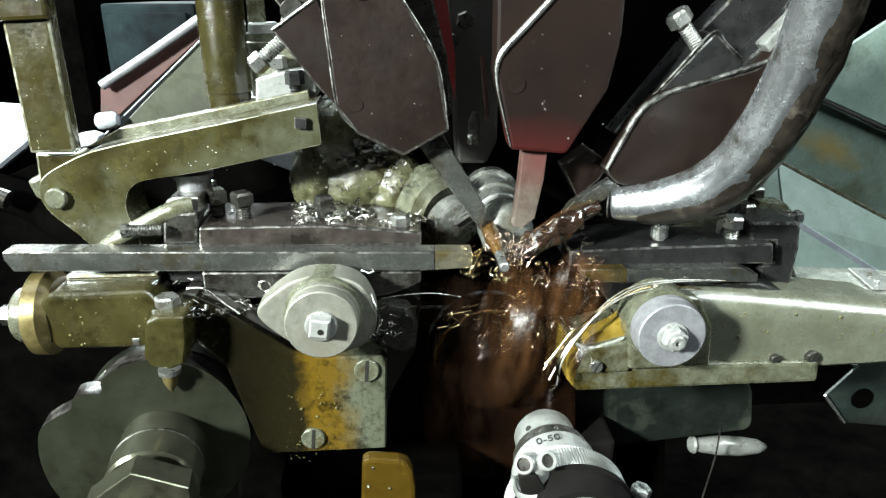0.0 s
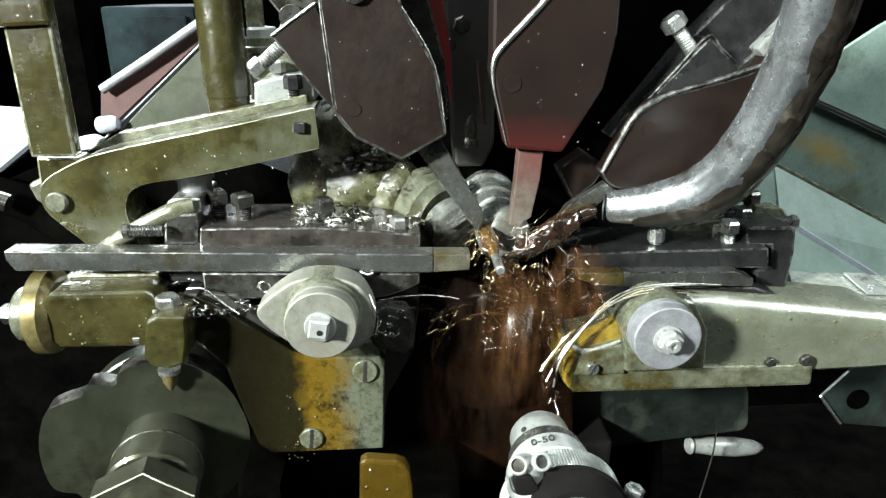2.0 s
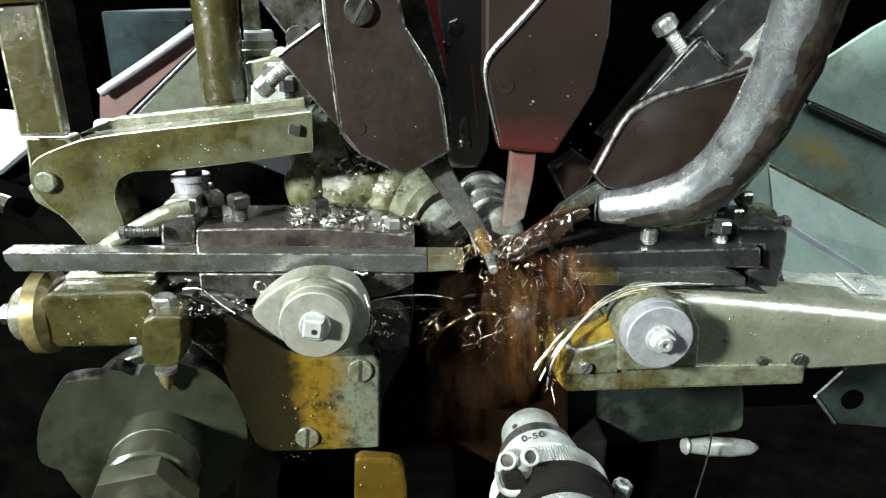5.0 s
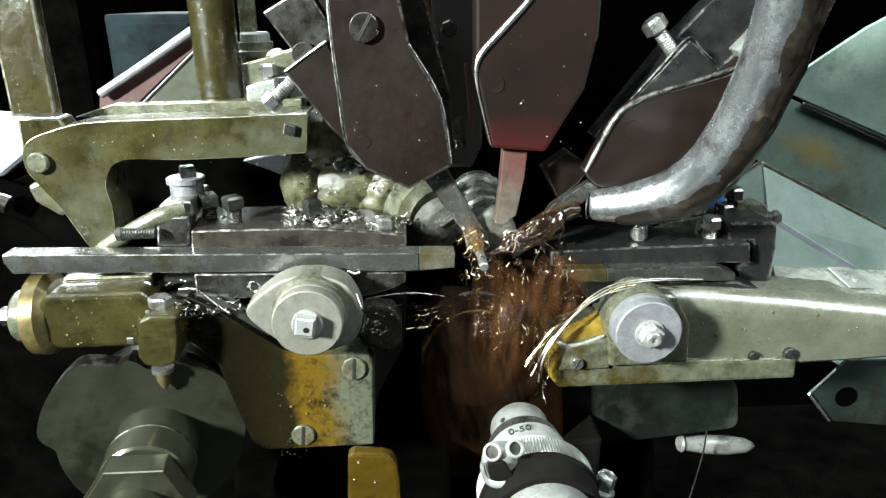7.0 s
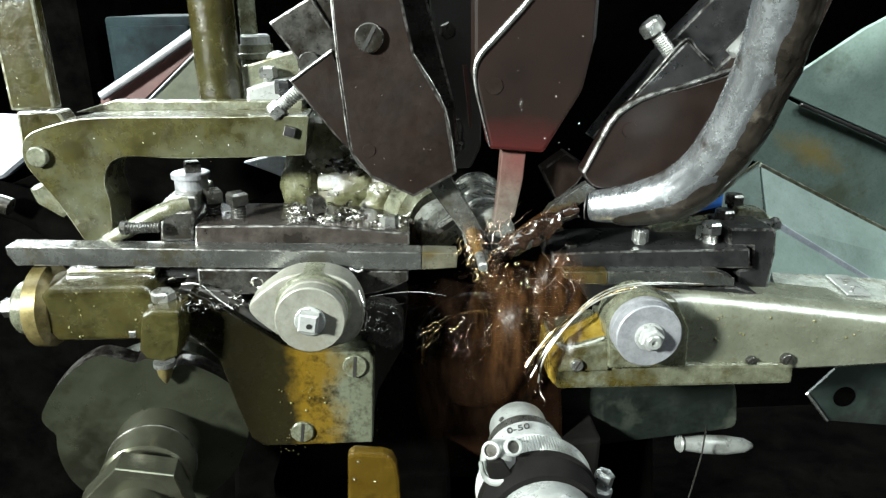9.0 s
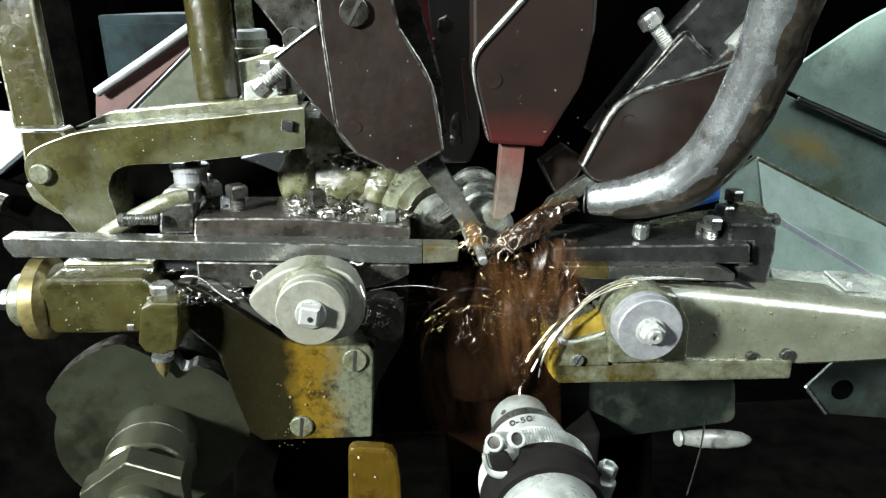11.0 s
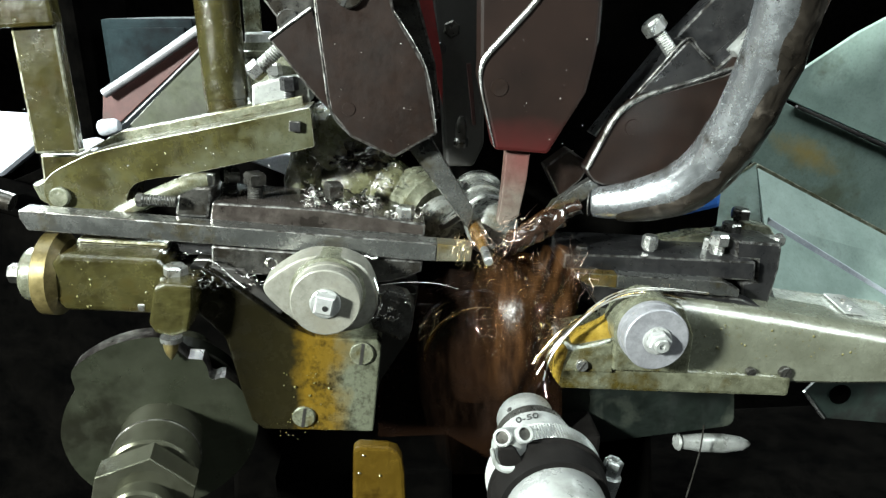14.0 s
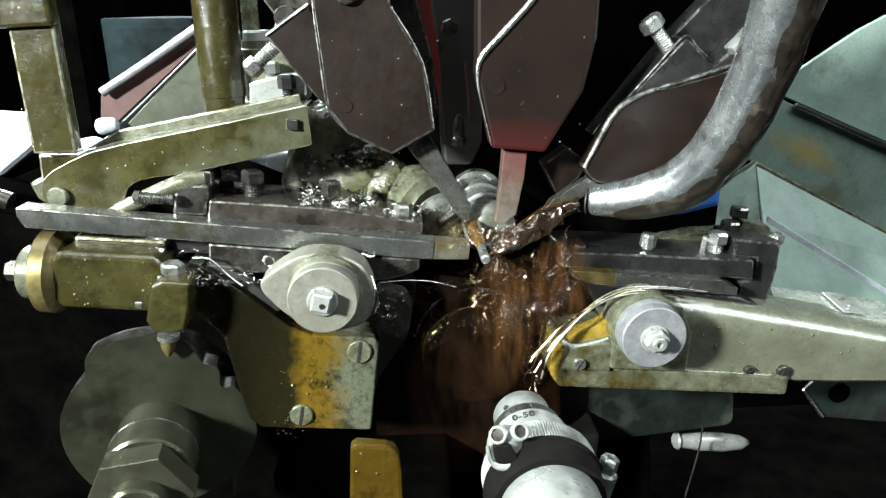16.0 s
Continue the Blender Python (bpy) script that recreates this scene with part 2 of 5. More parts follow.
CLAMP = surface("dark_clamp_steel", (0.030, 0.024, 0.021), (0.070, 0.060, 0.053), 0.35, (0.12, 0.27), 140, (0.016, 0.013, 0.011), 45, 0.54, 0.3, 240, coat=0.08)
CAMSTEEL = surface("oil_dark_cam_steel", (0.016, 0.018, 0.011), (0.033, 0.035, 0.024), 0.35, (0.24, 0.40), 35, (0.010, 0.010, 0.006), 22, 0.56, 0.08, 300, coat=0.4, speck=0.2)
# dark oily brown with the shade of a recess in its colour
RECESSDARK = surface("dark_oily_recess", (0.0126, 0.0105, 0.0049), (0.0385, 0.0315, 0.014), 0.0, (0.15, 0.4), 130, (0.010, 0.008, 0.005), 50, 0.54, 0.5, 200, coat=0.6)

# bracket plate: olive under a painted shadow, a yellow oil run, then worn grey, by place across the plate
PLATE, nt_, b_ = nodes_of("oil_run_shaded_plate")
co_ = nt_.nodes.new("ShaderNodeTexCoord")
sep_ = nt_.nodes.new("ShaderNodeSeparateXYZ")
nt_.links.new(co_.outputs["Object"], sep_.inputs[0])
add_ = nt_.nodes.new("ShaderNodeMath")
add_.operation = "MULTIPLY_ADD"
add_.inputs[1].default_value = 0.020
nt_.links.new(noise_of(nt_, 70, 5), add_.inputs[0])
nt_.links.new(sep_.outputs[0], add_.inputs[2])
at_ = nt_.nodes.new("ShaderNodeMapRange")
at_.inputs[1].default_value, at_.inputs[2].default_value = -0.105, -0.025
nt_.links.new(add_.outputs[0], at_.inputs[0])
# the near-black first stops paint the shadow on the plate's left side
zone_ = ramp(nt_, at_.outputs[0], [(0.10, (0.0045, 0.0038, 0.0018)), (0.37, (0.0105, 0.0088, 0.0036)), (0.45, (0.090, 0.054, 0.006)), (0.58, (0.085, 0.053, 0.008)), (0.69, (0.076, 0.080, 0.056)), (1.0, (0.062, 0.065, 0.045))])
grit_ = ramp(nt_, noise_of(nt_, 130, 7.0, 0.8), [(0.48, (0, 0, 0)), (0.64, (0.85, 0.85, 0.85))])
nt_.links.new(mixed(nt_, grit_, zone_, (0.0065, 0.0055, 0.0026)), b_.inputs["Base Color"])
nt_.links.new(ramp(nt_, noise_of(nt_, 160, 5), [(0.3, (0.14,) * 3), (0.7, (0.36,) * 3)]), b_.inputs["Roughness"])
b_.inputs["Coat Weight"].default_value, b_.inputs["Coat Roughness"].default_value = 0.08, 0.08
b_.inputs["Specular IOR Level"].default_value = 0.14
bp_ = nt_.nodes.new("ShaderNodeBump")
bp_.inputs["Strength"].default_value, bp_.inputs["Distance"].default_value = 0.4, 0.0006
nt_.links.new(noise_of(nt_, 240, 6.0, 0.75), bp_.inputs["Height"])
nt_.links.new(bp_.outputs[0], b_.inputs["Normal"])

# holder with a red reflection painted near its lower end
TOOLRED, nt_, b_ = nodes_of("red_reflection_steel")
co_ = nt_.nodes.new("ShaderNodeTexCoord")
sep_ = nt_.nodes.new("ShaderNodeSeparateXYZ")
nt_.links.new(co_.outputs["Object"], sep_.inputs[0])
add_ = nt_.nodes.new("ShaderNodeMath")
add_.operation = "MULTIPLY_ADD"
add_.inputs[1].default_value = 0.012
nt_.links.new(noise_of(nt_, 60, 4), add_.inputs[0])
nt_.links.new(sep_.outputs[2], add_.inputs[2])
fac_ = nt_.nodes.new("ShaderNodeMapRange")
nt_.links.new(add_.outputs[0], fac_.inputs[0])
fac_.inputs[1].default_value, fac_.inputs[2].default_value = 0.020, 0.001
nt_.links.new(mixed(nt_, fac_.outputs[0], ramp(nt_, noise_of(nt_, 45, 5), [(0.3, (0.0056, 0.0029, 0.0021)), (0.7, (0.0112, 0.0058, 0.0042))]), (0.045, 0.0055, 0.0055)), b_.inputs["Base Color"])
b_.inputs["Roughness"].default_value, b_.inputs["Specular IOR Level"].default_value = 0.5, 0.17
# bit steel with the red reflection painted towards its top
REDBIT = surface("red_reflection_bit", (0.11, 0.088, 0.072), (0.19, 0.158, 0.132), 0.4, (0.3, 0.5), 50, (0.10, 0.060, 0.050), 34, 0.58, 0.1)
add_patch(REDBIT, (1, 0, -4), (26, 26, 26), (0.15, 0.034, 0.032), 0.3)


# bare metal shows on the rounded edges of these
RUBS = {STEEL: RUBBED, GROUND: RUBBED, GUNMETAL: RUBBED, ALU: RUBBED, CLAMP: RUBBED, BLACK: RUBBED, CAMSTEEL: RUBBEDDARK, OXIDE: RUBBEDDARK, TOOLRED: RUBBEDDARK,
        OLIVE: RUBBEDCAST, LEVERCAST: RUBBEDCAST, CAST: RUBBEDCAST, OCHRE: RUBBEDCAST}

# ---- mesh helpers: plans in millimetres, x to the right, y away, z up ----
MM = 0.001
BASE = {}


def thing(name, label, category, at=(0, 0, 0), group="", kind=""):
    ob = tagged(new(name), label, category, group, kind)
    ob.empty_display_size = 0.01
    ob.location = Vector(at) * MM
    BASE[ob.name] = Vector(at)
    return ob


def part(name, bm, material, parent, label="", smooth=False, sharp=35):
    o = BASE[parent.name]
    for v in bm.verts:
        v.co = (v.co - o) * MM
    bmesh.ops.recalc_face_normals(bm, faces=bm.faces[:])
    me = bpy.data.meshes.new(name)
    for e in bm.edges:
        e.smooth = len(e.link_faces) == 2 and e.calc_face_angle(0.0) < radians(sharp)
    for f in bm.faces:
        f.smooth = smooth
    bm.to_mesh(me)
    bm.free()
    me.materials.append(material)
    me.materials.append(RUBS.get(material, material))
    ob = new(name, me)
    ob.parent = parent
    BASE[ob.name] = o
    if label:
        ob["label"] = label
    return ob


def solo(name, bm, material, label, category, group="", kind="", at=(0, 0, 0), smooth=False):
    """A thing that is one mesh."""
    o = Vector(at)
    for v in bm.verts:
        v.co = (v.co - o) * MM
    bmesh.ops.recalc_face_normals(bm, faces=bm.faces[:])
    me = bpy.data.meshes.new(name)
    for e in bm.edges:
        e.smooth = len(e.link_faces) == 2 and e.calc_face_angle(0.0) < radians(35)
    for f in bm.faces:
        f.smooth = smooth
    bm.to_mesh(me)
    bm.free()
    me.materials.append(material)
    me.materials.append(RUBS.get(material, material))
    ob = tagged(new(name, me), label, category, group, kind)
    ob.location = o * MM
    BASE[ob.name] = o
    return ob


def bevelled(bm, width, segments=2, angle=25):
    if width > 0:
        es = [e for e in bm.edges if len(e.link_faces) == 2 and e.calc_face_angle(0.0) > radians(angle)]
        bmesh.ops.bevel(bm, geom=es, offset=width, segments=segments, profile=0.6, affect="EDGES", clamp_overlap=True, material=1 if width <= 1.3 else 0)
    return bm


def join(a, b):
    """b's faces into a."""
    vs = [a.verts.new(v.co) for v in b.verts]
    b.verts.index_update()
    for f in b.faces:
        a.faces.new([vs[v.index] for v in f.verts])
    b.free()
    return a


def prism(outline, y0, y1, bevel=0.6, segments=2):
    """A plate with an outline in x and z, from y0 to y1."""
    bm = bmesh.new()
    front = [bm.verts.new((x, y0, z)) for x, z in outline]
    back = [bm.verts.new((x, y1, z)) for x, z in outline]
    n = len(outline)
    bm.faces.new(front)
    bm.faces.new(back[::-1])
    for i in range(n):
        bm.faces.new((front[i], back[i], back[(i + 1) % n], front[(i + 1) % n]))
    bmesh.ops.recalc_face_normals(bm, faces=bm.faces[:])
    return bevelled(bm, bevel, segments)


def rounded(outline, cut_back, n=4):
    """The outline with its corners rounded off, by cut_back along both sides of a corner."""
    out, m = [], len(outline)
    for i in range(m):
        p, a, b = Vector(outline[i]), Vector(outline[i - 1]), Vector(outline[(i + 1) % m])
        u = p + (a - p) * min(0.48, cut_back / max((a - p).length, 1e-6))
        w = p + (b - p) * min(0.48, cut_back / max((b - p).length, 1e-6))
        out += [tuple(u * (1 - k / n) ** 2 + p * 2 * (k / n) * (1 - k / n) + w * (k / n) ** 2) for k in range(n + 1)]
    return out


def rounded_bar(stations, y0, y1, radius):
    """A cast bar along x with a rounded upper front edge; stations of (x, top, bottom)."""
    bm = bmesh.new()
    rings = []
    for x, top, bottom in stations:
        arc = [(y0 + radius * (1 - math.cos(t)), top - radius * (1 - math.sin(t))) for t in (math.pi / 2 * k / 10 for k in range(11))]
        rings.append([bm.verts.new((x, y, z)) for y, z in [(y0 + 1.5, bottom), (y0, bottom + 1.5)] + arc + [(y1, top), (y1, bottom)]])
    n = len(rings[0])
    for p, q in zip(rings, rings[1:]):
        for i in range(n):
            bm.faces.new((p[i], q[i], q[(i + 1) % n], p[(i + 1) % n]))
    bm.faces.new(rings[0])
    bm.faces.new(rings[-1][::-1])
    return bm


def block(x0, x1, y0, y1, z0, z1, bevel=0.6):
    return prism([(x0, z0), (x1, z0), (x1, z1), (x0, z1)], y0, y1, bevel)


def frame_of(axis):
    a = Vector(axis).normalized()
    u = a.orthogonal().normalized() if abs(a.z) > 0.9 else Vector((0, 0, 1)).cross(a).normalized()
    return a, u, a.cross(u)


def lathe(at, axis, steps, sides=40, turn=0.0, squash=None):
    """A turned solid: steps of (distance along the axis, radius)."""
    a, u, w = frame_of(axis)
    c = Vector(at)
    bm = bmesh.new()
    rings = []
    for s, r in steps:
        rings.append([bm.verts.new(c + a * s + (u * math.cos(t) + w * math.sin(t)) * max(r, 0.01))
                      for t in (turn + 2 * math.pi * i / sides for i in range(sides))])
    for p, q in zip(rings, rings[1:]):
        for i in range(sides):
            bm.faces.new((p[i], p[(i + 1) % sides], q[(i + 1) % sides], q[i]))
    bm.faces.new(rings[0][::-1])
    bm.faces.new(rings[-1])
    return bm


def tube(points, radius, sides=10, taper=1.0):
    """A round bar along a smooth line through the points; radius may be a list."""
    pts = [Vector(p) for p in points]
    fine, rad = [], []
    rr = radius if isinstance(radius, (list, tuple)) else [radius * (1 + (taper - 1) * i / (len(pts) - 1)) for i in range(len(pts))]
    for i in range(len(pts) - 1):
        p0, p1, p2, p3 = pts[max(i - 1, 0)], pts[i], pts[i + 1], pts[min(i + 2, len(pts) - 1)]
        for k in range(5):
            t = k / 5
            fine.append(0.5 * ((2 * p1) + (p2 - p0) * t + (2 * p0 - 5 * p1 + 4 * p2 - p3) * t * t + (3 * p1 - p0 - 3 * p2 + p3) * t ** 3))
            rad.append(rr[i] + (rr[i + 1] - rr[i]) * t)
    fine.append(pts[-1])
    rad.append(rr[-1])
    bm = bmesh.new()
    rings, u = [], None
    for i, p in enumerate(fine):
        a = (fine[min(i + 1, len(fine) - 1)] - fine[max(i - 1, 0)]).normalized()
        u = (a.orthogonal() if u is None else u - a * u.dot(a)).normalized()
        w = a.cross(u)
        rings.append([bm.verts.new(p + (u * math.cos(t) + w * math.sin(t)) * rad[i]) for t in (2 * math.pi * k / sides for k in range(sides))])
    for p, q in zip(rings, rings[1:]):
        for i in range(sides):
            bm.faces.new((p[i], p[(i + 1) % sides], q[(i + 1) % sides], q[i]))
    bm.faces.new(rings[0][::-1])
    bm.faces.new(rings[-1])
    return bm


def slab(corners, thick):
    """A flat sheet through four corners."""
    c = [Vector(p) for p in corners]
    n = (c[1] - c[0]).cross(c[3] - c[0]).normalized() * thick
    bm = bmesh.new()
    a, z = [bm.verts.new(p) for p in c], [bm.verts.new(p + n) for p in c]
    bm.faces.new(a)
    bm.faces.new(z[::-1])
    for i in range(4):
        bm.faces.new((a[i], z[i], z[(i + 1) % 4], a[(i + 1) % 4]))
    return bm


def beam(p0, p1, width, depth, bevel=0.4, up=(0, 1, 0)):
    """A square bar from p0 to p1; depth is along up."""
    p0, p1 = Vector(p0), Vector(p1)
    a = (p1 - p0).normalized()
    d = (Vector(up) - a * Vector(up).dot(a)).normalized()
    w = a.cross(d)
    bm = bmesh.new()
    r = [[bm.verts.new(p + w * (sx * width / 2) + d * (sy * depth / 2)) for sx, sy in ((-1, -1), (1, -1), (1, 1), (-1, 1))] for p in (p0, p1)]
    for i in range(4):
        bm.faces.new((r[0][i], r[0][(i + 1) % 4], r[1][(i + 1) % 4], r[1][i]))
    bm.faces.new(r[0][::-1])
    bm.faces.new(r[1])
    bmesh.ops.recalc_face_normals(bm, faces=bm.faces[:])
    return bevelled(bm, bevel)


def bolt(parent, at, axis, head, head_height, stud, length, sides=4, material=None, threads=True, turn=0.4, name="clamp_bolt"):
    """A bolt whose head starts at `at` and points along the axis; the threaded stud runs the other way."""
    a = Vector(axis).normalized()
    hd = lathe(at, axis, [(0, head * 0.97), (0.2, head), (head_height * 0.8, head), (head_height, head * 0.80)], sides, turn)
    ob = part(name, hd, material or STEEL, parent)
    steps, s, k = [], 0.0, 0
    while s < length:
        steps.append((s, stud * (1.0 if k % 2 == 0 or not threads else 0.82)))
        s += 0.55
        k += 1
    steps.append((length, stud * 0.8))
    part("thread", lathe(at, -a, steps, 16), material or STEEL, ob, "cut screw thread")
    return ob


def slotted(parent, at, radius, material, angle=90.0, name="slotted_screw"):
    """A cheese-head screw that faces the viewer, with a slot."""
    ob = part(name, lathe(at, (0, -1, 0), [(-1.0, radius), (1.0, radius), (1.4, radius * 0.92)], 32), material, parent)
    x, y, z = at
    t = radians(angle)
    dx, dz = math.cos(t) * radius * 0.95, math.sin(t) * radius * 0.95
    part("slot", beam((x - dx, y - 1.35, z - dz), (x + dx, y - 1.35, z + dz), radius * 0.26, 0.5, 0), DARK, ob, "dark screw slot")
    return ob



def lump_of(at, sx, sy, sz):
    """A smooth rounded lump."""
    bm = bmesh.new()
    bmesh.ops.create_icosphere(bm, subdivisions=3, radius=1.0)
    for v in bm.verts:
        v.co = Vector(at) + Vector((v.co.x * sx, v.co.y * sy, v.co.z * sz))
    return bm


# ---- structure: bed, back casting, drum, trays ----


def structure(name, bm, material, label):
    return solo(name, bm, material, label, "machine frame", kind="structure")


# near-black floor, bed, casting and wall paint the shade below and behind
structure("ground", block(-3000, 3000, -3000, 3000, -860, -840, 0), VOID, "oily workshop floor under the machine, near black as deep shade")
structure("machine_bed", block(-420, 420, -160, 260, -840, 10, 4), VOID, "oily machine bed under the tooling, near black as deep shade")
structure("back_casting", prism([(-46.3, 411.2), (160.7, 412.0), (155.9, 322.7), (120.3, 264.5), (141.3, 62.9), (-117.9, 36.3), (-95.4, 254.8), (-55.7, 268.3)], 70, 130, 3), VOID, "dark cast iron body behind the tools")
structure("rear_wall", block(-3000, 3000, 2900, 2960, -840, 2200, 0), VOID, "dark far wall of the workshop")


def pivot_drum():
    ob = thing("rocker_drum", "round drum with brown oil film behind the oil stream", "machine drum", (26, 30, 193))
    part("drum_face", bevelled(lathe((26, 70, 193), (0, -1, 0), [(0, 27), (42, 27), (45, 26), (47, 23), (48, 16), (48.5, 0.5)], 64), 0), BROWN, ob, smooth=True)
    part("drum_rim", lathe((26, 70, 193), (0, -1, 0), [(0, 30), (30, 30), (31, 29), (31, 20)], 64), BROWN, ob, smooth=True)
    # golden tube only where the rim's highlight falls, painted in its colour
    part("rim_highlight", tube([(26 + 26.6 * math.cos(radians(a)), 23.6, 193 + 26.6 * math.sin(radians(a))) for a in range(70, 186, 8)], [0.3, 0.7] + [1.0] * 10 + [0.8, 0.5, 0.25], 10), WETGOLD, ob, "golden arc painted as the highlight on the wet rim", True)
    # panel added to paint the brown haze of oil around the drum
    part("oil_haze_apron", prism([(-21.0, 216.9), (69.7, 213.9), (75.8, 110.5), (-27.1, 116.0)], 40, 70, 2), BROWN, ob, "brown panel painted as the haze of flying oil")
    return ob


pivot_drum()


def lower_casting():
    ob = thing("machine_base_casting", "dirty green painted casting, darkened for the cast arm's shadow", "casting", (100, 40, 100))
    # dark colours of both webs paint the shade under the arm
    part("upper_web", prism(rounded([(60.0, 176.0), (67.3, 149.6), (77.2, 114.1), (180.3, 124.0), (176.9, 152.0), (150.0, 176.0)], 6), 60, 100, 2), SHADEDGREEN, ob)
    part("lower_web", prism([(67.2, 136.0), (93.8, 138.2), (92.5, 95.1), (63.5, 89.2)], 35, 80, 2), BLACKMATT, ob)
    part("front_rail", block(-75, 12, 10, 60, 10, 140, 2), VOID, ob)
    return ob


lower_casting()

# ---- the rocker and what it carries ----
PIVOT = (26, 0, 193)
rocker = thing("tool_rocker", "olive oil-stained rocker that carries both clamped tools", "rocker", PIVOT)

part("hub", lathe((26, 30, 193), (0, -1, 0), [(0, 12), (4, 12), (5, 11), (5, 5)], 40), BROWN, rocker, smooth=True)
plate = part("bracket_plate", prism([(-95.7, 246.9), (-88.4, 242.8), (-79.4, 236.1), (-59.2, 221.2), (-50.4, 217.8), (-23.7, 217.8), (-22.0, 215.1), (-23.6, 172.8), (-71.1, 172.3), (-76.5, 176.5), (-81.1, 192.1), (-87.0, 215.1), (-97.0, 225.7), (-99.8, 238.3)], -12, 6, 1.2, 3), PLATE, rocker, "bracket plate with a yellow oil run and a shadow painted at left")
slotted(plate, (-30.2, -12.0, 211.5), 5.2, CAST, 86)
slotted(plate, (-54.1, -12.0, 179.7), 5.0, CAST, 84)
part("web", prism([(-104.0, 239.9), (-17.5, 243.5), (-7.0, 235.4), (-9.8, 211.3), (-21.5, 189.2), (-24.6, 171.7), (-87.0, 203.3)], 4, 22, 1), DARK, rocker)

base_left = part("tool_seat", prism([(-93.2, 254.5), (-6.8, 252.4), (-7.1, 247.8), (-12.9, 245.0), (-19.8, 242.7), (-31.2, 241.1), (-93.4, 243.6)], -7, 24, 0.8), GUNMETAL, rocker, "oily steel seat under the tool")
part("seat_shelf", block(-112, -84, 2, 30, 247, 254.5, 0.6), BLACK, rocker)


def disc_stack(cx, cy, y, r, metal, label):
    """A clamp disc with rings behind it and a square nut."""
    c = Vector((cx, y, cy))
    d = part("clamp_disc", lathe(c, (0, 1, 0), [(0, r - 0.5), (0.4, r), (5.2, r), (5.6, r - 0.4), (5.8, r - 1.2)], 64), metal, rocker, label)
    part("ring", lathe(c + Vector((0, 5.8, 0)), (0, 1, 0), [(0, r - 1), (0.4, r + 0.3), (3.0, r + 0.3), (3.4, r - 1)], 64), metal, d)
    part("rear_ring", lathe(c + Vector((0, 9.4, 0)), (0, 1, 0), [(0, r + 0.2), (0.4, r + 1.4), (14.0, r + 1.4)], 64), CAST, d)
    part("washer", lathe(c, (0, -1, 0), [(0, r * 0.44), (1.0, r * 0.44), (1.3, r * 0.40)], 40), PALEALU, d)
    return d


disc_left = disc_stack(-44.2, 244.8, -38, 13.3, DISC, "satin turned steel clamp disc, cream from painted warm light")
nut = lathe(Vector((-44.3, 246.0, 0)).xzy + Vector((0, -39, 0)), (0, -1, 0), [(0, 5.0), (4.6, 5.0), (5.2, 4.0)], 4, 0.62)
part("square_nut", nut, NUTSTEEL, disc_left, "bright square nut")
part("nut_hole", lathe(Vector((-43.8, 245.2, 0)).xzy + Vector((0, -44.2, 0)), (0, -1, 0), [(0, 1.1), (0.2, 1.1)], 16), DARK, disc_left, "dark hole in the nut")
part("cam_lobe", prism(rounded([(-70.1, 245.7), (-65.5, 250.6), (-56.3, 257.2), (-49.3, 259.2), (-37.9, 258.9), (-29.7, 255.2), (-25.0, 245.8), (-24.5, 237.5), (-28.7, 230.0), (-39.7, 226.5), (-52.5, 228.4), (-60.6, 234.0), (-68.1, 241.0)], 4), -26, -12, 1.6, 3), DISC, rocker, "pointed pale steel lobe")
lug = part("latch_lug", prism([(-27.6, 239.6), (-19.7, 241.8), (-12.7, 240.1), (-9.2, 235.5), (-9.8, 224.0), (-14.5, 219.6), (-20.3, 221.9), (-26.1, 224.6), (-29.4, 232.8)], -16, -6, 1.5, 2), GUNMETAL, rocker)
part("lug_hole", lathe((-20.0, -16.0, 233.7), (0, -1, 0), [(0, 1.3), (0.3, 1.3)], 16), DARK, lug)

# barrel with brass collar and cap
bz = 238.0
barrel = part("barrel", prism([(-153, 232 - 0.5), (-149, 227), (-112, 227), (-108, 231), (-108, 247), (-112, 251), (-149, 251), (-153, 247)], -16, 12, 2.5, 3), OLIVE, rocker, "olive box sleeve")
part("barrel_top", block(-148, -112, -2, 18, 250, 253, 1.2), OLIVE, barrel)
part("collar", lathe((-160, -3, bz), (1, 0, 0), [(0, 16.5), (0.6, 17.3), (6, 17.3), (7, 16), (9, 14)], 56), BRASS, rocker, "dull brass collar", smooth=True)
cap = part("end_cap", lathe((-160, -3, bz - 1), (-1, 0, 0), [(-1, 11), (1.5, 11), (6.5, 11.0), (7.5, 10.2), (8, 9)], 48), CAST, rocker, "pale grey end cap", smooth=True)
part("cap_nut", lathe((-168, -3, bz - 1), (-1, 0, 0), [(0, 4.2), (6.5, 4.2), (7, 3.6)], 6), GUNMETAL, cap)

# follower block with its bolt and tip
fol = part("follower_block", prism([(-110.8, 242.5), (-106.3, 244.6), (-96.1, 244.3), (-96.4, 235.4), (-98.6, 224.4), (-104.4, 222.2), (-111.0, 223.4), (-113.4, 227.4)], -26, 6, 1.6, 3), OLIVE, rocker, "oily olive follower block")
bolt(fol, (-105.8, -14.0, 244.2), (0, 0, 1), 5.0, 4.0, 3.2, 6, 6, STEEL)
part("lock_nut", lathe((-106.3, -14.0, 240.4), (0, 0, 1), [(0, 6.2), (2.4, 6.2), (2.8, 5.6)], 6, 0.2), STEEL, fol)
part("tip_collar", lathe((-107.6, -17.0, 218.2), (0, 0, -1), [(0, 4.4), (2.0, 4.4), (2.4, 3.6)], 24), STEEL, fol)
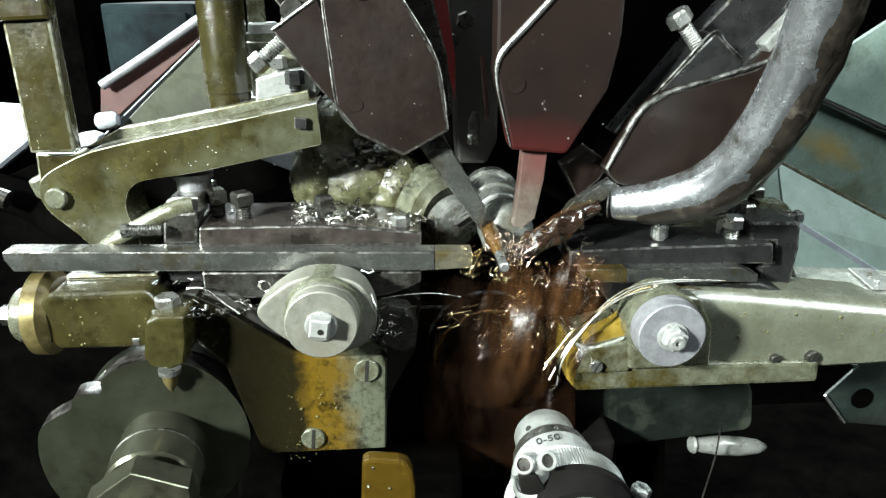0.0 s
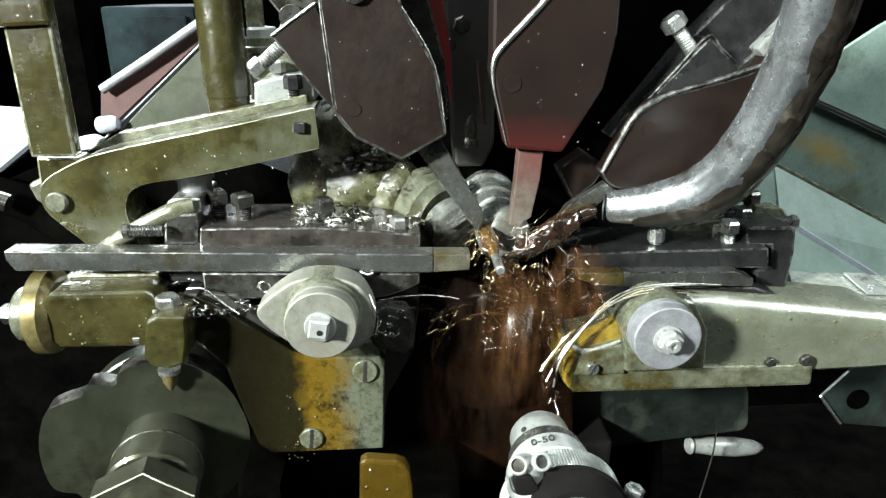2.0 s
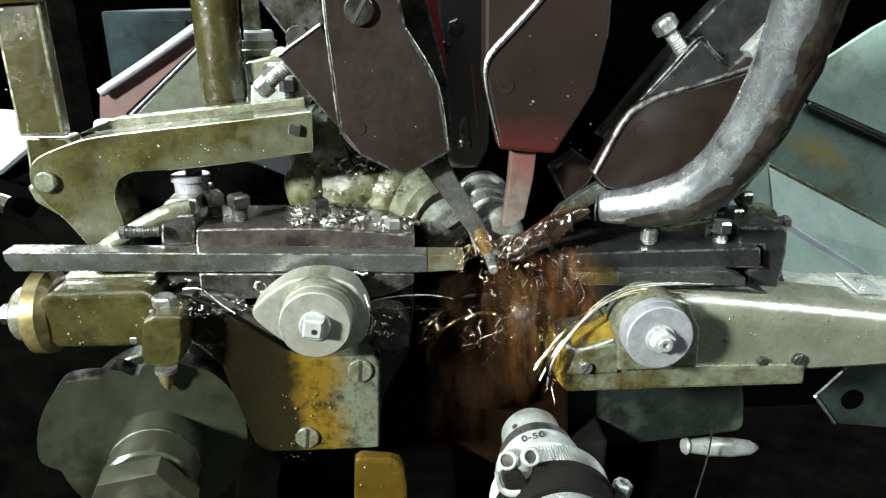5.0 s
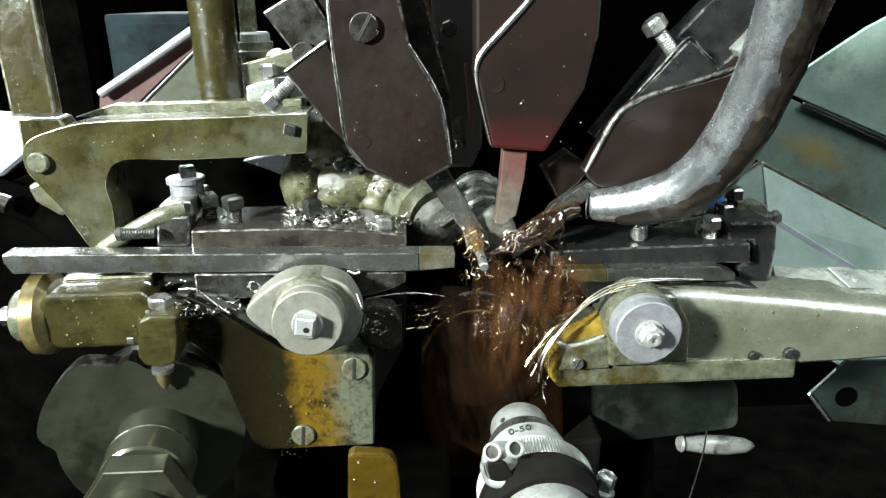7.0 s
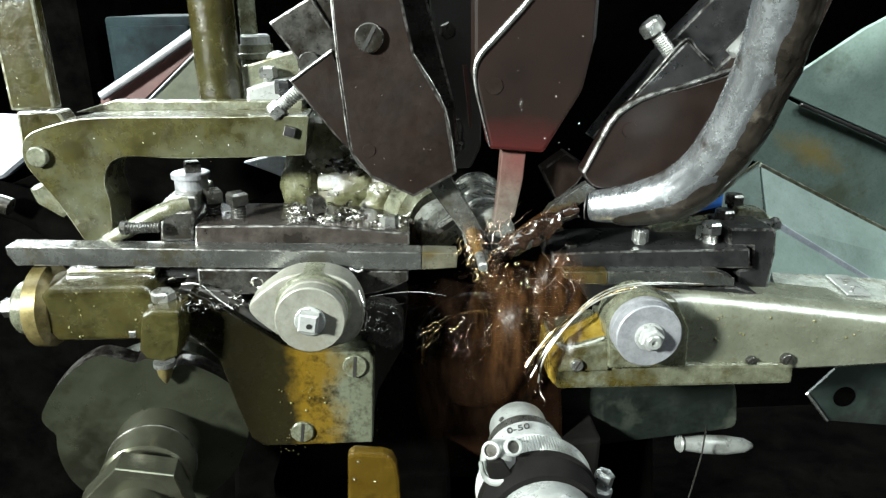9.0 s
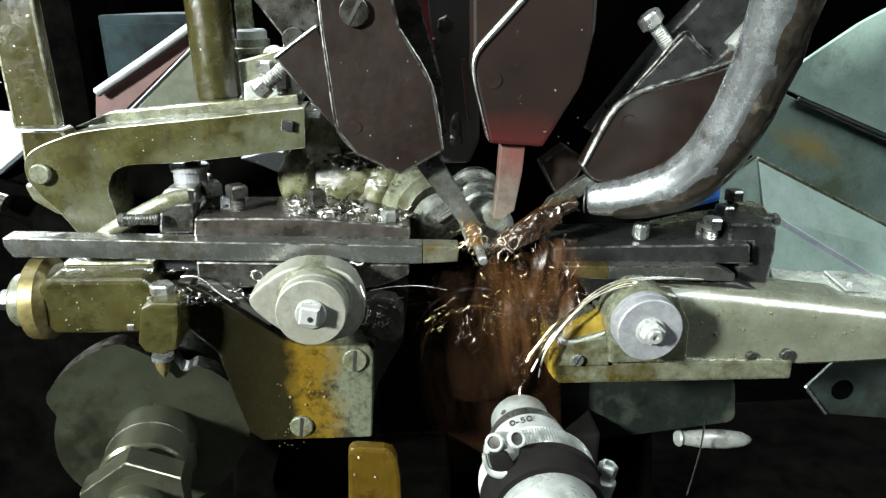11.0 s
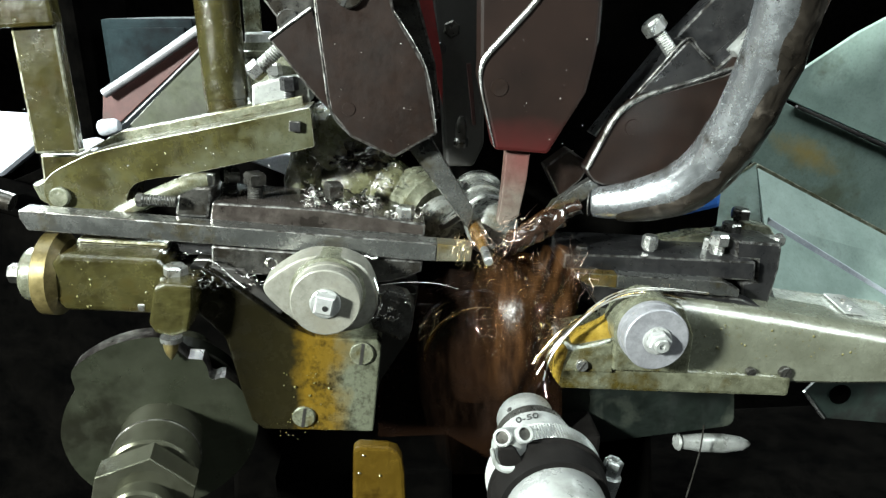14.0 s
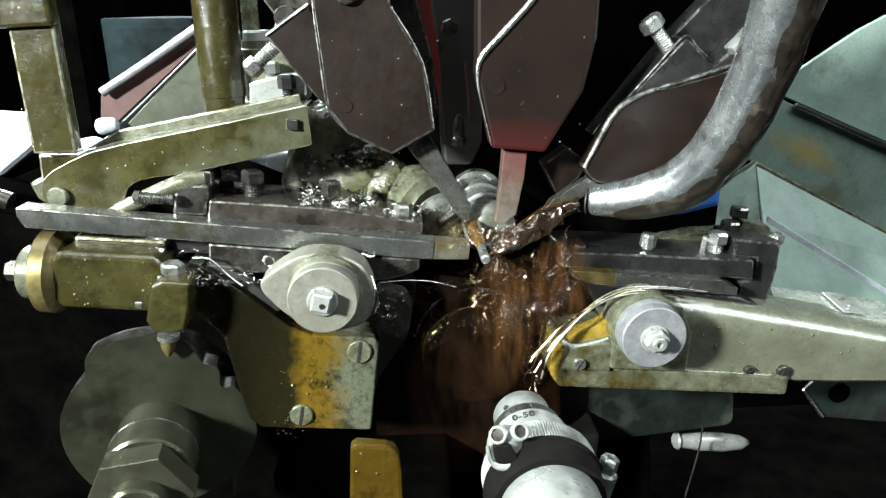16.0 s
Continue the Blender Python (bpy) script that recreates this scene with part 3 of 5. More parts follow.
part("follower_tip", lathe((-107.9, -17.0, 216.2), (0, 0, -1), [(0, 3.3), (4.0, 2.8), (6.5, 1.7), (8.5, 0.4)], 24), BRASS, fol, "worn brass follower tip", smooth=True)
bolt(fol, (-117.8, -14.0, 230.0), (-1, 0, 0), 2.6, 3.0, 1.8, 8, 6, STEEL)
part("rear_arm", prism([(-101.6, 246.3), (-80.1, 245.6), (-63.9, 227.5), (-71.8, 214.8), (-87.8, 215.5), (-102.4, 226.4)], -8, 14, 1), DARK, rocker)

# left clamp with bolts
clamp = part("clamp_plate", prism([(-94.5, 270.4), (-68.4, 270.4), (-48.3, 270.2), (-25.9, 268.4), (-6.3, 266.2), (-6.4, 260.9), (-95.5, 262.1)], 1, 36, 0.8), CLAMP, rocker, "oily dark steel clamp plate")
endb = part("clamp_block", prism([(-108.3, 276.2), (-94.7, 276.3), (-96.3, 263.1), (-110.1, 263.0)], 3, 34, 1.2), GUNMETAL, rocker, "dark steel end block")
part("clamp_shoulder", prism([(-109.0, 278.9), (-106.5, 281.2), (-95.0, 281.0), (-94.9, 273.9), (-109.7, 273.8)], 8, 38, 2.2, 3), STEEL, rocker, "bright worn shoulder")
part("curved_guard", tube([(-137.5, 4.0, 259.5), (-131.0, 4.0, 263.6), (-124.0, 4.0, 267.4), (-114.0, 5.0, 272.6), (-104.5, 6.0, 276.6), (-98.0, 8.0, 277.6)], [2.6, 3.0, 3.3, 3.6, 3.8, 3.6], 16), CAST, rocker, "pale curved guard behind the block", smooth=True)
bolt(endb, (-121.0, -1.0, 270.6), (-1, 0, 0), 2.9, 2.6, 2.4, 13, 16, GUNMETAL, name="set_screw")
b0 = part("washer_boss", lathe((-100.9, 24.0, 279.4), (0, 0, 1), [(0, 7.0), (6, 7.0), (6.2, 8.2), (8.2, 8.2), (8.6, 7.6)], 32), COOLDISC, rocker)
bolt(b0, (-99.8, 24.0, 288.2), (0, 0, 1), 4.6, 4.4, 3.4, 5, 4, GUNMETAL)
bolt(clamp, (-91.0, 19.0, 275.5), (0, 0, 1), 4.9, 6.0, 3.2, 10, 4, GUNMETAL, turn=0.5)
bolt(clamp, (-79.3, 13.0, 276.1), (0, 0, 1), 4.9, 5.5, 3.3, 10, 4, GUNMETAL, turn=0.65)
bolt(clamp, (-46.2, 14.0, 272.5), (0, 0, 1), 4.4, 6.5, 3.4, 9, 4, GUNMETAL, turn=0.55)
bolt(clamp, (-15.0, 9.0, 266.7), (0, 0, 1), 4.2, 5.0, 2.8, 3, 6, STEEL)

tool_left = thing("cutting_tool", "long ground steel cutting tool under the clamp plate", "cutting tool", PIVOT, "rocker tools")
part("shank", prism([(-166.6, 265.5), (-1.3, 260.8), (-1.4, 253.1), (-7.3, 253.1), (-163.7, 257.3), (-166.7, 262.0)], -8, 1.5, 0.5), GROUND, tool_left)
part("cutting_edge", prism([(-1.3, 260.8), (13.5, 260.4), (13.1, 253.9), (-1.4, 253.1)], -8, 1.5, 0.5), OILGROUND, tool_left, "oil-darkened cutting end")

# right half of the rocker
arm = part("right_arm", rounded_bar([(78, 236, 206.2), (84, 240.5, 206.2), (92, 242.2, 206.2), (106, 241.6, 206.0), (128, 239.8, 205.6), (157, 236.8, 205.0), (185, 233.4, 205.6), (215, 229.6, 207.0), (232, 227.4, 207.6)], -13, 14, 10.5), SMOOTHARM, rocker, "worn grey-green cast arm, oil-wet and rounded on top", smooth=True)
part("bottom_seam", tube([(96, -13.2, 208.2), (128, -13.2, 207.6), (158, -13.2, 207.0)], 0.35, 6), STEEL, arm, "thin bright seam")
# pale bead paints the highlight along the wet edge of the oil
part("pool_highlight", tube([(55.6, -16.4, 222.6), (58.6, -16.6, 220.2), (61.0, -16.6, 220.4), (64.5, -16.6, 220.6), (68.0, -16.6, 221.6), (71.6, -16.4, 222.8), (75.4, -16.0, 224.4)], [0.6, 1.5, 1.0, 0.9, 1.2, 0.9, 0.5], 12), PALECAST, arm, "pale strip painted as the highlight on the oil pool's rim", True)
part("oil_pool", prism(rounded([(57.5, 221.6), (60.5, 225.4), (67.0, 228.4), (72.5, 231.6), (77.0, 236.5), (77.6, 225.0), (64.0, 221.4)], 2.5), -15.6, -8, 1.2), GOLDOIL, arm, "golden oil pooled on the arm nose", True)
nose = part("arm_nose", prism([(53.2, 224.7), (58.1, 221.4), (64.5, 222.7), (77.0, 225.9), (78.7, 211.2), (160.5, 209.6), (161.2, 200.2), (125.0, 200.1), (57.0, 200.0), (52.4, 205.9)], -16, 12, 1.5, 2), ARMCAST, rocker, "oil-wet cast arm nose")
part("nose_oil", prism([(51.8, 223.0), (58.0, 220.7), (56.7, 211.8), (55.9, 201.2), (52.2, 206.2)], -16.5, 8, 1.4), GOLDOIL, nose, "golden oil on the nose")
part("nose_plate", prism([(59.1, 219.9), (76.1, 223.4), (78.0, 209.7), (56.0, 209.5)], -18, -8, 0.8), ARMCAST, nose)
slotted(nose, (63.8, -18.5, 213.2), 2.6, STEEL, 60)
slotted(arm, (158.1, -14.0, 211.2), 2.8, GUNMETAL, 70)
slotted(arm, (142.2, -14.0, 210.8), 2.2, GUNMETAL, 30)
disc_right = disc_stack(87.8, 233.6, -34, 13.3, COOLDISC, "grey satin turned steel clamp disc")
c_ = Vector((87.6, 233.9, 0)).xzy + Vector((0, -35, 0))
part("hex_nut", lathe(c_, (0, -1, 0), [(0, 4.8), (3.6, 4.8), (4.2, 4.0)], 6, 0.3), NUTSTEEL, disc_right, "bright nut")
part("stud_end", lathe(c_ + Vector((0, -4.0, 0)), (0, -1, 0), [(0, 3.0), (1.6, 3.0), (2.1, 2.5), (2.1, 1.3), (0.8, 1.1)], 24), PALEALU, disc_right)
part("rear_boss", prism([(74.9, 236.0), (80.6, 243.2), (91.7, 246.2), (103.5, 242.4), (110.2, 229.7), (111.1, 211.6), (77.0, 211.4)], -20, -10, 2.0, 3), ARMCAST, rocker)
bracket_top = part("arm_bracket", slab([(158.0, 2.0, 234.6), (226.0, 2.0, 230.4), (226.0, 29.0, 231.0), (169.0, 29.0, 235.4)], -6), PALECAST, rocker, "flat grey-green bracket")
label_plate = part("label_plate", slab([(192.0, 4.0, 233.5), (203.0, 4.0, 232.8), (206.0, 27.0, 233.4), (195.0, 27.0, 234.0)], 0.8), PALEALU, bracket_top, "small embossed pale plate")
for k in range(7):
    part("embossing", lump_of((195.5 + 0.5 * k + (k % 3) * 1.6, 7.5 + 2.6 * k, 234.1), 1.5, 1.1, 0.5), STEEL, label_plate)
part("right_seat", prism([(64.4, 244.8), (135.8, 241.5), (150.2, 236.4), (146.3, 230.0), (72.3, 233.8)], -4, 24, 0.8), BLACK, rocker)
clampr = part("clamp_plate", prism([(54.7, 256.6), (76.4, 257.4), (141.2, 257.7), (142.6, 248.7), (101.2, 249.2), (55.0, 250.0)], 0, 34, 0.8), BLACK, rocker, "blackened steel clamp plate")
part("end_block", prism([(133.5, 265.4), (154.3, 264.9), (155.4, 262.8), (156.3, 253.1), (155.2, 235.1), (152.6, 232.8), (141.6, 236.1), (140.1, 245.7), (146.8, 246.6), (145.2, 256.5), (134.7, 256.7)], 6, 30, 1.2), BLACK, rocker, "blackened steel end block")
bolt(clampr, (127.4, 10.0, 262.2), (0, 0, 1), 4.6, 5.0, 3.3, 9, 6, STEEL)
bolt(clampr, (138.2, 22.0, 264.4), (0, 0, 1), 4.8, 5.0, 4.6, 9, 6, GUNMETAL, threads=False)
bolt(clampr, (147.6, 34.0, 268.6), (0, 0, 1), 4.6, 5.0, 3.0, 9, 6, GUNMETAL)
bolt(clampr, (95.6, 10.0, 258.5), (0, 0, 1), 3.6, 6.0, 2.6, 4, 8, STEEL)
bolt(clampr, (125.5, 16.0, 257.2), (0, 0, 1), 2.4, 6.0, 2.2, 4, 6, STEEL)
bolt(clampr, (64.4, 8.0, 254.4), (0, 0, 1), 3.0, 4.0, 2.2, 3, 6, GUNMETAL)
bolt(clampr, (161.2, 22.0, 262.0), (1, 0, 0), 3.4, 3.4, 2.6, 8, 6, STEEL)
part("side_bar", prism([(105.1, 257.0), (122.8, 261.4), (144.6, 264.1), (146.6, 268.3), (159.0, 267.4), (165.5, 260.3), (163.5, 253.4)], 26, 36, 0.8), CAST, rocker, "pale worn side bar")
tool_right = thing("cutting_tool", "ground steel cutting tool under the black clamp", "cutting tool", PIVOT, "rocker tools")
part("shank", prism([(77.5, 250.5), (125.2, 249.8), (133.3, 246.5), (133.4, 243.0), (78.0, 244.4)], -6, 2, 0.4), GROUND, tool_right)
part("cutting_edge", prism([(58.8, 250.5), (77.4, 250.5), (77.9, 244.4), (66.2, 245.1), (58.9, 247.8)], -5.9, 1.9, 0.4), OCHRE, tool_right, "oil-yellowed cutting end")

# ---- lever with its link rod ----
LEVER_PIVOT = (-54.4, 20.0, 308.3)
lever = thing("bell_crank_lever", "olive cast lever with a riveted pin, oil-wet", "lever", LEVER_PIVOT)
part("lever_arm", prism(rounded([(-156.6, 287.0), (-152.6, 291.9), (-143.2, 296.6), (-134.0, 300.5), (-116.3, 304.1), (-81.1, 310.6), (-47.0, 317.4), (-46.0, 317.5), (-45.8, 316.6), (-45.0, 302.4), (-45.2, 301.4), (-46.2, 301.2), (-65.0, 296.9), (-98.7, 290.3), (-114.2, 288.8), (-120.7, 286.2), (-123.6, 281.6), (-124.3, 274.6), (-121.0, 267.4), (-119.0, 244.0), (-127.5, 244.0), (-142.3, 264.5), (-149.9, 271.7), (-156.0, 278.6)], 9), 8, 30, 0.9, 2), LEVERCAST, lever, "oil-stained olive cast arm")
part("top_rail", prism([(-145.5, 297.4), (-130.4, 305.2), (-109.3, 308.9), (-51.6, 319.8), (-51.1, 316.1), (-86.1, 309.2), (-124.1, 301.8)], 30.3, 38, 0.6), CAST, lever, "pale worn top rail")
part("pin", lathe((-149.7, 7.5, 282.1), (0, -1, 0), [(0, 4.2), (1.6, 4.2), (2.2, 3.6)], 32), CAST, lever, smooth=True)
part("square_plug", beam((-52.2, 7.0, 312.2), (-52.5, 7.0, 308.1), 4.6, 2.5, 0.3), BLACK, lever)
rod = thing("link_rod", "square olive link rod joined to the lever end", "rod", (-153.9, 16.0, 279.8))
part("shaft", beam((-151.5, 18.0, 298.7), (-152.0, 18.0, 367.6), 17.5, 7, 1.2), OLIVE, rod)
part("foot", prism([(-161.0, 297.5), (-144.6, 297.2), (-142.2, 292.9), (-155.1, 283.8), (-161.8, 283.9)], 20, 32, 1), OLIVE, rod)
part("head_block", beam((-153.2, 16.0, 348.7), (-154.2, 16.0, 373.3), 22, 9, 1.5), OLIVE, rod)

# ---- tool slides ----


def slide_left():
    ob = thing("tool_slide", "dark brown oily tool slide with a cutting bit", "tool slide", (1.7, 0.0, 303.6), "tool slides")
    face = part("face_plate", prism([(-40.8, 355.4), (-42.6, 400.9), (-20.5, 401.0), (-11.1, 355.3), (0.7, 334.3), (4.7, 308.6), (-12.9, 299.2), (-30.0, 307.9), (-37.4, 317.7)], -6, 4, 1.2), OXIDE, ob, "dark brown oxide face plate")
    part("pin_head", lathe((-29.9, -6.0, 318.8), (0, -1, 0), [(0, 2.6), (0.35, 2.5)], 28), OXIDE, face)
    part("edge_strip", tube([(-41.2, -5.7, 380.0), (-40.2, -5.7, 355.4), (-38.9, -5.7, 338.0), (-36.8, -5.7, 318.2), (-30.0, -5.7, 308.9)], [0.5, 0.5, 0.5, 0.45, 0.35], 8), RUBBED, face, "bright worn edge with painted highlight", True)
    part("right_edge", tube([(-11.4, -5.8, 355.0), (0.3, -5.8, 334.4), (4.2, -5.8, 309.4)], 0.26, 6), RUBBED, face, "thin worn edge")
    slotted(face, (-27.8, -7.0, 361.3), 5.4, GUNMETAL, 60)
    body = part("slide_body", prism([(-32.5, 403.3), (-13.0, 403.3), (4.9, 334.6), (6.6, 313.1), (-6.5, 299.5), (-33.1, 313.7), (-55.7, 403.2)], 8, 24, 1), GUNMETAL, ob)
    side = part("side_block", prism([(-60.0, 344.9), (-42.8, 356.5), (-36.1, 331.4), (-35.7, 314.6), (-43.7, 323.2)], 3, 18, 0.8), OXIDE, ob, "dark side block")
    part("upper_block", prism([(-66.6, 366.9), (-49.8, 376.2), (-35.2, 351.4), (-43.5, 351.4), (-58.5, 343.6), (-55.8, 351.5)], 6, 20, 0.8), GUNMETAL, ob)
    part("top_edge", tube([(-59.6, 3.0, 345.0), (-51.4, 3.0, 350.6), (-43.0, 3.0, 356.2)], 0.7, 8), RUBBED, side, "bright worn edge with painted highlight")
    slotted(side, (-52.0, 5.0, 351.5), 4.5, GUNMETAL, 40)
    bolt(side, (-65.0, 10.0, 334.4), (-0.72, 0, -0.60), 4.0, 5.5, 2.9, 17, 6, STEEL, name="adjusting_bolt")
    part("cutting_bit", prism([(-8.1, 303.2), (2.3, 306.1), (19.5, 276.0), (20.3, 272.6), (17.8, 266.1), (15.9, 268.4)], 3, 9, 0.4), GROUND, ob, "ground steel cutting bit")
    return ob


def slide_middle():
    ob = thing("tool_slide", "dark oily tool slide with a red reflection painted on its bit", "tool slide", (38.8, 0.0, 300.3), "tool slides")
    face = part("face_plate", prism([(21.3, 400.9), (68.0, 401.1), (67.3, 354.8), (66.9, 339.3), (63.5, 323.2), (49.1, 299.2), (27.8, 301.3), (24.2, 317.5), (21.2, 330.2), (21.5, 335.8)], -8, 6, 1.4), TOOLRED, ob, "dark brown plate with a painted red reflection")
    # bright tube paints the highlight along the plate's chamfer
    part("edge_strip", tube([(47.0, -8.2, 363.0), (40.5, -8.2, 355.0), (30.5, -8.2, 344.5), (24.0, -8.2, 337.6), (21.9, -8.2, 333.0), (22.0, -8.0, 326.0), (24.2, -8.0, 316.0), (27.6, -8.0, 302.6)], [1.1, 1.2, 1.25, 1.2, 0.9, 0.5, 0.35, 0.3], 8), STEEL, face, "bright worn edge with painted highlight", True)
    part("pin_head", lathe((29.2, -8.0, 325.7), (0, -1, 0), [(0, 3.4), (0.35, 3.3)], 28), OXIDE, face)
    part("cutting_bit", prism([(33.5, 300.8), (43.3, 300.6), (42.1, 287.6), (39.1, 271.8), (34.2, 268.1), (30.5, 268.6), (32.3, 285.5)], -2, 5, 0.4), REDBIT, ob, "steel bit with a painted red reflection")
    part("slide_body", prism([(25.4, 404.5), (72.8, 404.7), (71.5, 342.0), (62.0, 315.9), (34.5, 311.8)], 6, 30, 1), DARK, ob)
    return ob


def slide_right():
    ob = thing("tool_slide", "dark oily tool slide beside the coolant pipe", "tool slide", (69.3, 0.0, 288.8), "tool slides")
    face = part("face_plate", prism(rounded([(66.9, 290.7), (68.5, 293.4), (78.6, 312.9), (88.1, 320.1), (125.6, 329.8), (145.7, 366.0), (165.1, 365.9), (148.0, 316.7), (126.6, 292.3), (109.2, 283.3), (72.4, 284.1)], 5), 0, 10, 1.0), OXIDE, ob, "dark brown oxide face plate")
    part("edge_strip", tube([(67.4, -0.3, 291.3), (72.0, -0.3, 301.0), (77.6, -0.3, 312.0), (82.6, -0.3, 317.2), (91.0, -0.3, 321.4), (106.0, -0.3, 325.6), (121.0, -0.3, 330.2), (127.0, -0.3, 332.2)], [0.9, 1.1, 1.3, 1.2, 1.1, 1.0, 1.0, 0.9], 8), RUBBED, face, "bright worn edge with painted highlight", True)
    part("body_edge", tube([(86.0, 9.6, 317.2), (97.0, 9.6, 329.8), (108.8, 9.6, 342.8), (114.6, 9.6, 338.4), (121.0, 9.6, 333.2)], [0.5, 0.6, 0.5, 0.35, 0.3], 6), RUBBED, face, "thin bright edge of the body", True)
    part("pin_head", lathe((85.7, 0.0, 308.4), (0, -1, 0), [(0, 3.2), (0.35, 3.1)], 28), OXIDE, face)
    body = part("slide_body", prism([(82.5, 313.2), (110.0, 342.6), (122.6, 330.9), (144.4, 350.0), (156.4, 382.2), (175.8, 374.3), (152.8, 328.4), (141.6, 310.4), (95.8, 297.2)], 10, 26, 1), BLACK, ob)
    part("rear_plate", prism([(77.1, 300.3), (108.9, 341.3), (148.7, 383.0), (170.7, 387.0), (157.9, 331.9), (104.6, 295.0)], 26, 40, 1), BLACK, ob)
    bolt(body, (97.4, 13.0, 345.7), (-0.62, 0, 0.78), 5.0, 5.5, 3.0, 15, 6, STEEL, name="adjusting_bolt")
    part("lock_bar", beam((128.5, 6.0, 335.5), (146.3, 6.0, 355.1), 8, 8, 0.8), PALEALU, ob, "pale lock bar")
    part("cutting_bit", prism([(70.6, 285.9), (75.6, 282.5), (63.6, 273.2), (53.5, 268.5), (51.9, 271.5), (55.4, 276.3)], 4, 9, 0.4), GROUND, ob, "oil-wet steel cutting bit")
    part("side_lug", prism([(52.3, 290.0), (62.7, 297.4), (72.6, 290.6), (68.3, 283.4), (59.2, 276.3)], 12, 22, 0.8), OXIDE, ob)
    return ob


slide1, slide2, slide3 = slide_left(), slide_middle(), slide_right()

pipe = thing("coolant_pipe", "bent bare steel coolant pipe, scuffed and oily", "pipe", (70.2, 0.0, 277.1))
part("pipe_bend", tube([(70.5, -2.0, 277.4), (72.5, -3.0, 277.7), (78.6, -6.0, 278.6), (87.3, -11.0, 280.8), (99.2, -19.0, 286.8), (107.2, -27.0, 297.4), (110.8, -33.0, 308.3), (113.4, -38.0, 318.8), (115.6, -46.0, 337.9), (115.8, -52.0, 354.9), (115.2, -58.0, 371.8)], [5.6, 6.5, 7.2, 8.4, 9.8, 10, 10, 10, 10, 10, 10], 40), PIPE, pipe, smooth=True)
# offset tube: oil film that also paints the shade down the pipe's outer side
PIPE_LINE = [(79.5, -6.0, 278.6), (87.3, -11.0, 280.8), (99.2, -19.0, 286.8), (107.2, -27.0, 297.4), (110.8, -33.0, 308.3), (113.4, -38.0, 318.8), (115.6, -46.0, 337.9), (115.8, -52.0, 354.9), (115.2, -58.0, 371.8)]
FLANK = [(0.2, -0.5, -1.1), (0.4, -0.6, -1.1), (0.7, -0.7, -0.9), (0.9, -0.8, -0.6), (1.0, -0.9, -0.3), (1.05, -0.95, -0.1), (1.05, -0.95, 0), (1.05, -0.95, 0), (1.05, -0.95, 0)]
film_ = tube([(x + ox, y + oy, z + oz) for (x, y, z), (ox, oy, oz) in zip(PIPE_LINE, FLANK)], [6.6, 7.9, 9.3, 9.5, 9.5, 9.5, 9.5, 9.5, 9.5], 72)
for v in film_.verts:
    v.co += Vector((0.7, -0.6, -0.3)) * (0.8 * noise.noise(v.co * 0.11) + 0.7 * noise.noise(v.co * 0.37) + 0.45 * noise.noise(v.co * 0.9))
part("oily_shaded_flank", film_, PIPEDARK, pipe, "oil film on the pipe's outer side with its shade painted in", smooth=True)
part("bore", lathe((68.9, -3.5, 277.6), (-1, 0.45, 0), [(0, 5.4), (0.5, 5.4)], 24), DARK, pipe, "dark open bore")

# ---- spindle nose and bar ----
SPX, SPZ = 30.0, 262.0
BARX, BARZ = 22.2, 264.6
spindle = thing("spindle_nose", "stepped steel spindle nose with a dark groove", "spindle", (SPX, 60, SPZ))
part("sleeve", lathe((SPX, 78, SPZ), (0, -1, 0), [(0, 14.5), (14, 14.5), (15, 13.0), (32, 12.6), (32.5, 11.6), (47.4, 11.6)], 56), SPINDLESTEEL, spindle, smooth=True)
part("front_ring", lathe((SPX, 31, SPZ), (0, -1, 0), [(0, 11.4), (0.4, 12.0), (2.0, 12.0), (2.4, 11.4)], 56), PALEALU, spindle, "bright ring")
# blackened so that the groove looks shaded inside
part("groove", lathe((SPX, 28.7, SPZ), (0, -1, 0), [(0, 9.8), (4.2, 9.8)], 56), BLACKMATT, spindle, "dark groove")
part("nose_cone", lathe((SPX, 25.0, SPZ), (0, -1, 0), [(0, 11.2), (0.5, 11.6), (15, 11.4), (17, 10.2), (19, 6.0)], 56), SPINDLESTEEL, spindle, smooth=True)
bar = thing("bar_stock", "steel bar with a bright turned end", "workpiece", (BARX, 6, BARZ))
part("oily_neck", lathe((BARX, 14, BARZ), (0, -1, 0), [(0, 3.6), (20, 3.4), (26, 2.6), (32, 2.2), (38, 1.4)], 24), WETGOLD, bar, "oil-covered neck", True)
part("turned_tip", lathe((BARX, -22, BARZ), (0, -1, 0), [(0, 1.2), (0.4, 1.7), (14, 1.7), (14.5, 1.3)], 24), ALU, bar, "bright turned tip", True)

# ---- greasy housing ----
house = thing("bearing_housing", "greasy olive bearing housing with oily swarf", "housing", (-40, 50, 280))


def lump(at, sx, sy, sz, rough, seed):
    """A greasy lump."""
    bm = bmesh.new()
    bmesh.ops.create_icosphere(bm, subdivisions=4, radius=1.0)
    for v in bm.verts:
        n = v.co.normalized()
        k = 1 + rough * (noise.noise(n * 1.6 + Vector((seed, 0, 0))) + 0.6 * noise.noise(n * 4.0 + Vector((0, seed, 0))) + 0.45 * noise.noise(n * 9.0) + 0.25 * noise.noise(n * 20.0))
        v.co = Vector(at) + Vector((n.x * sx, n.y * sy, n.z * sz)) * k
    return bm


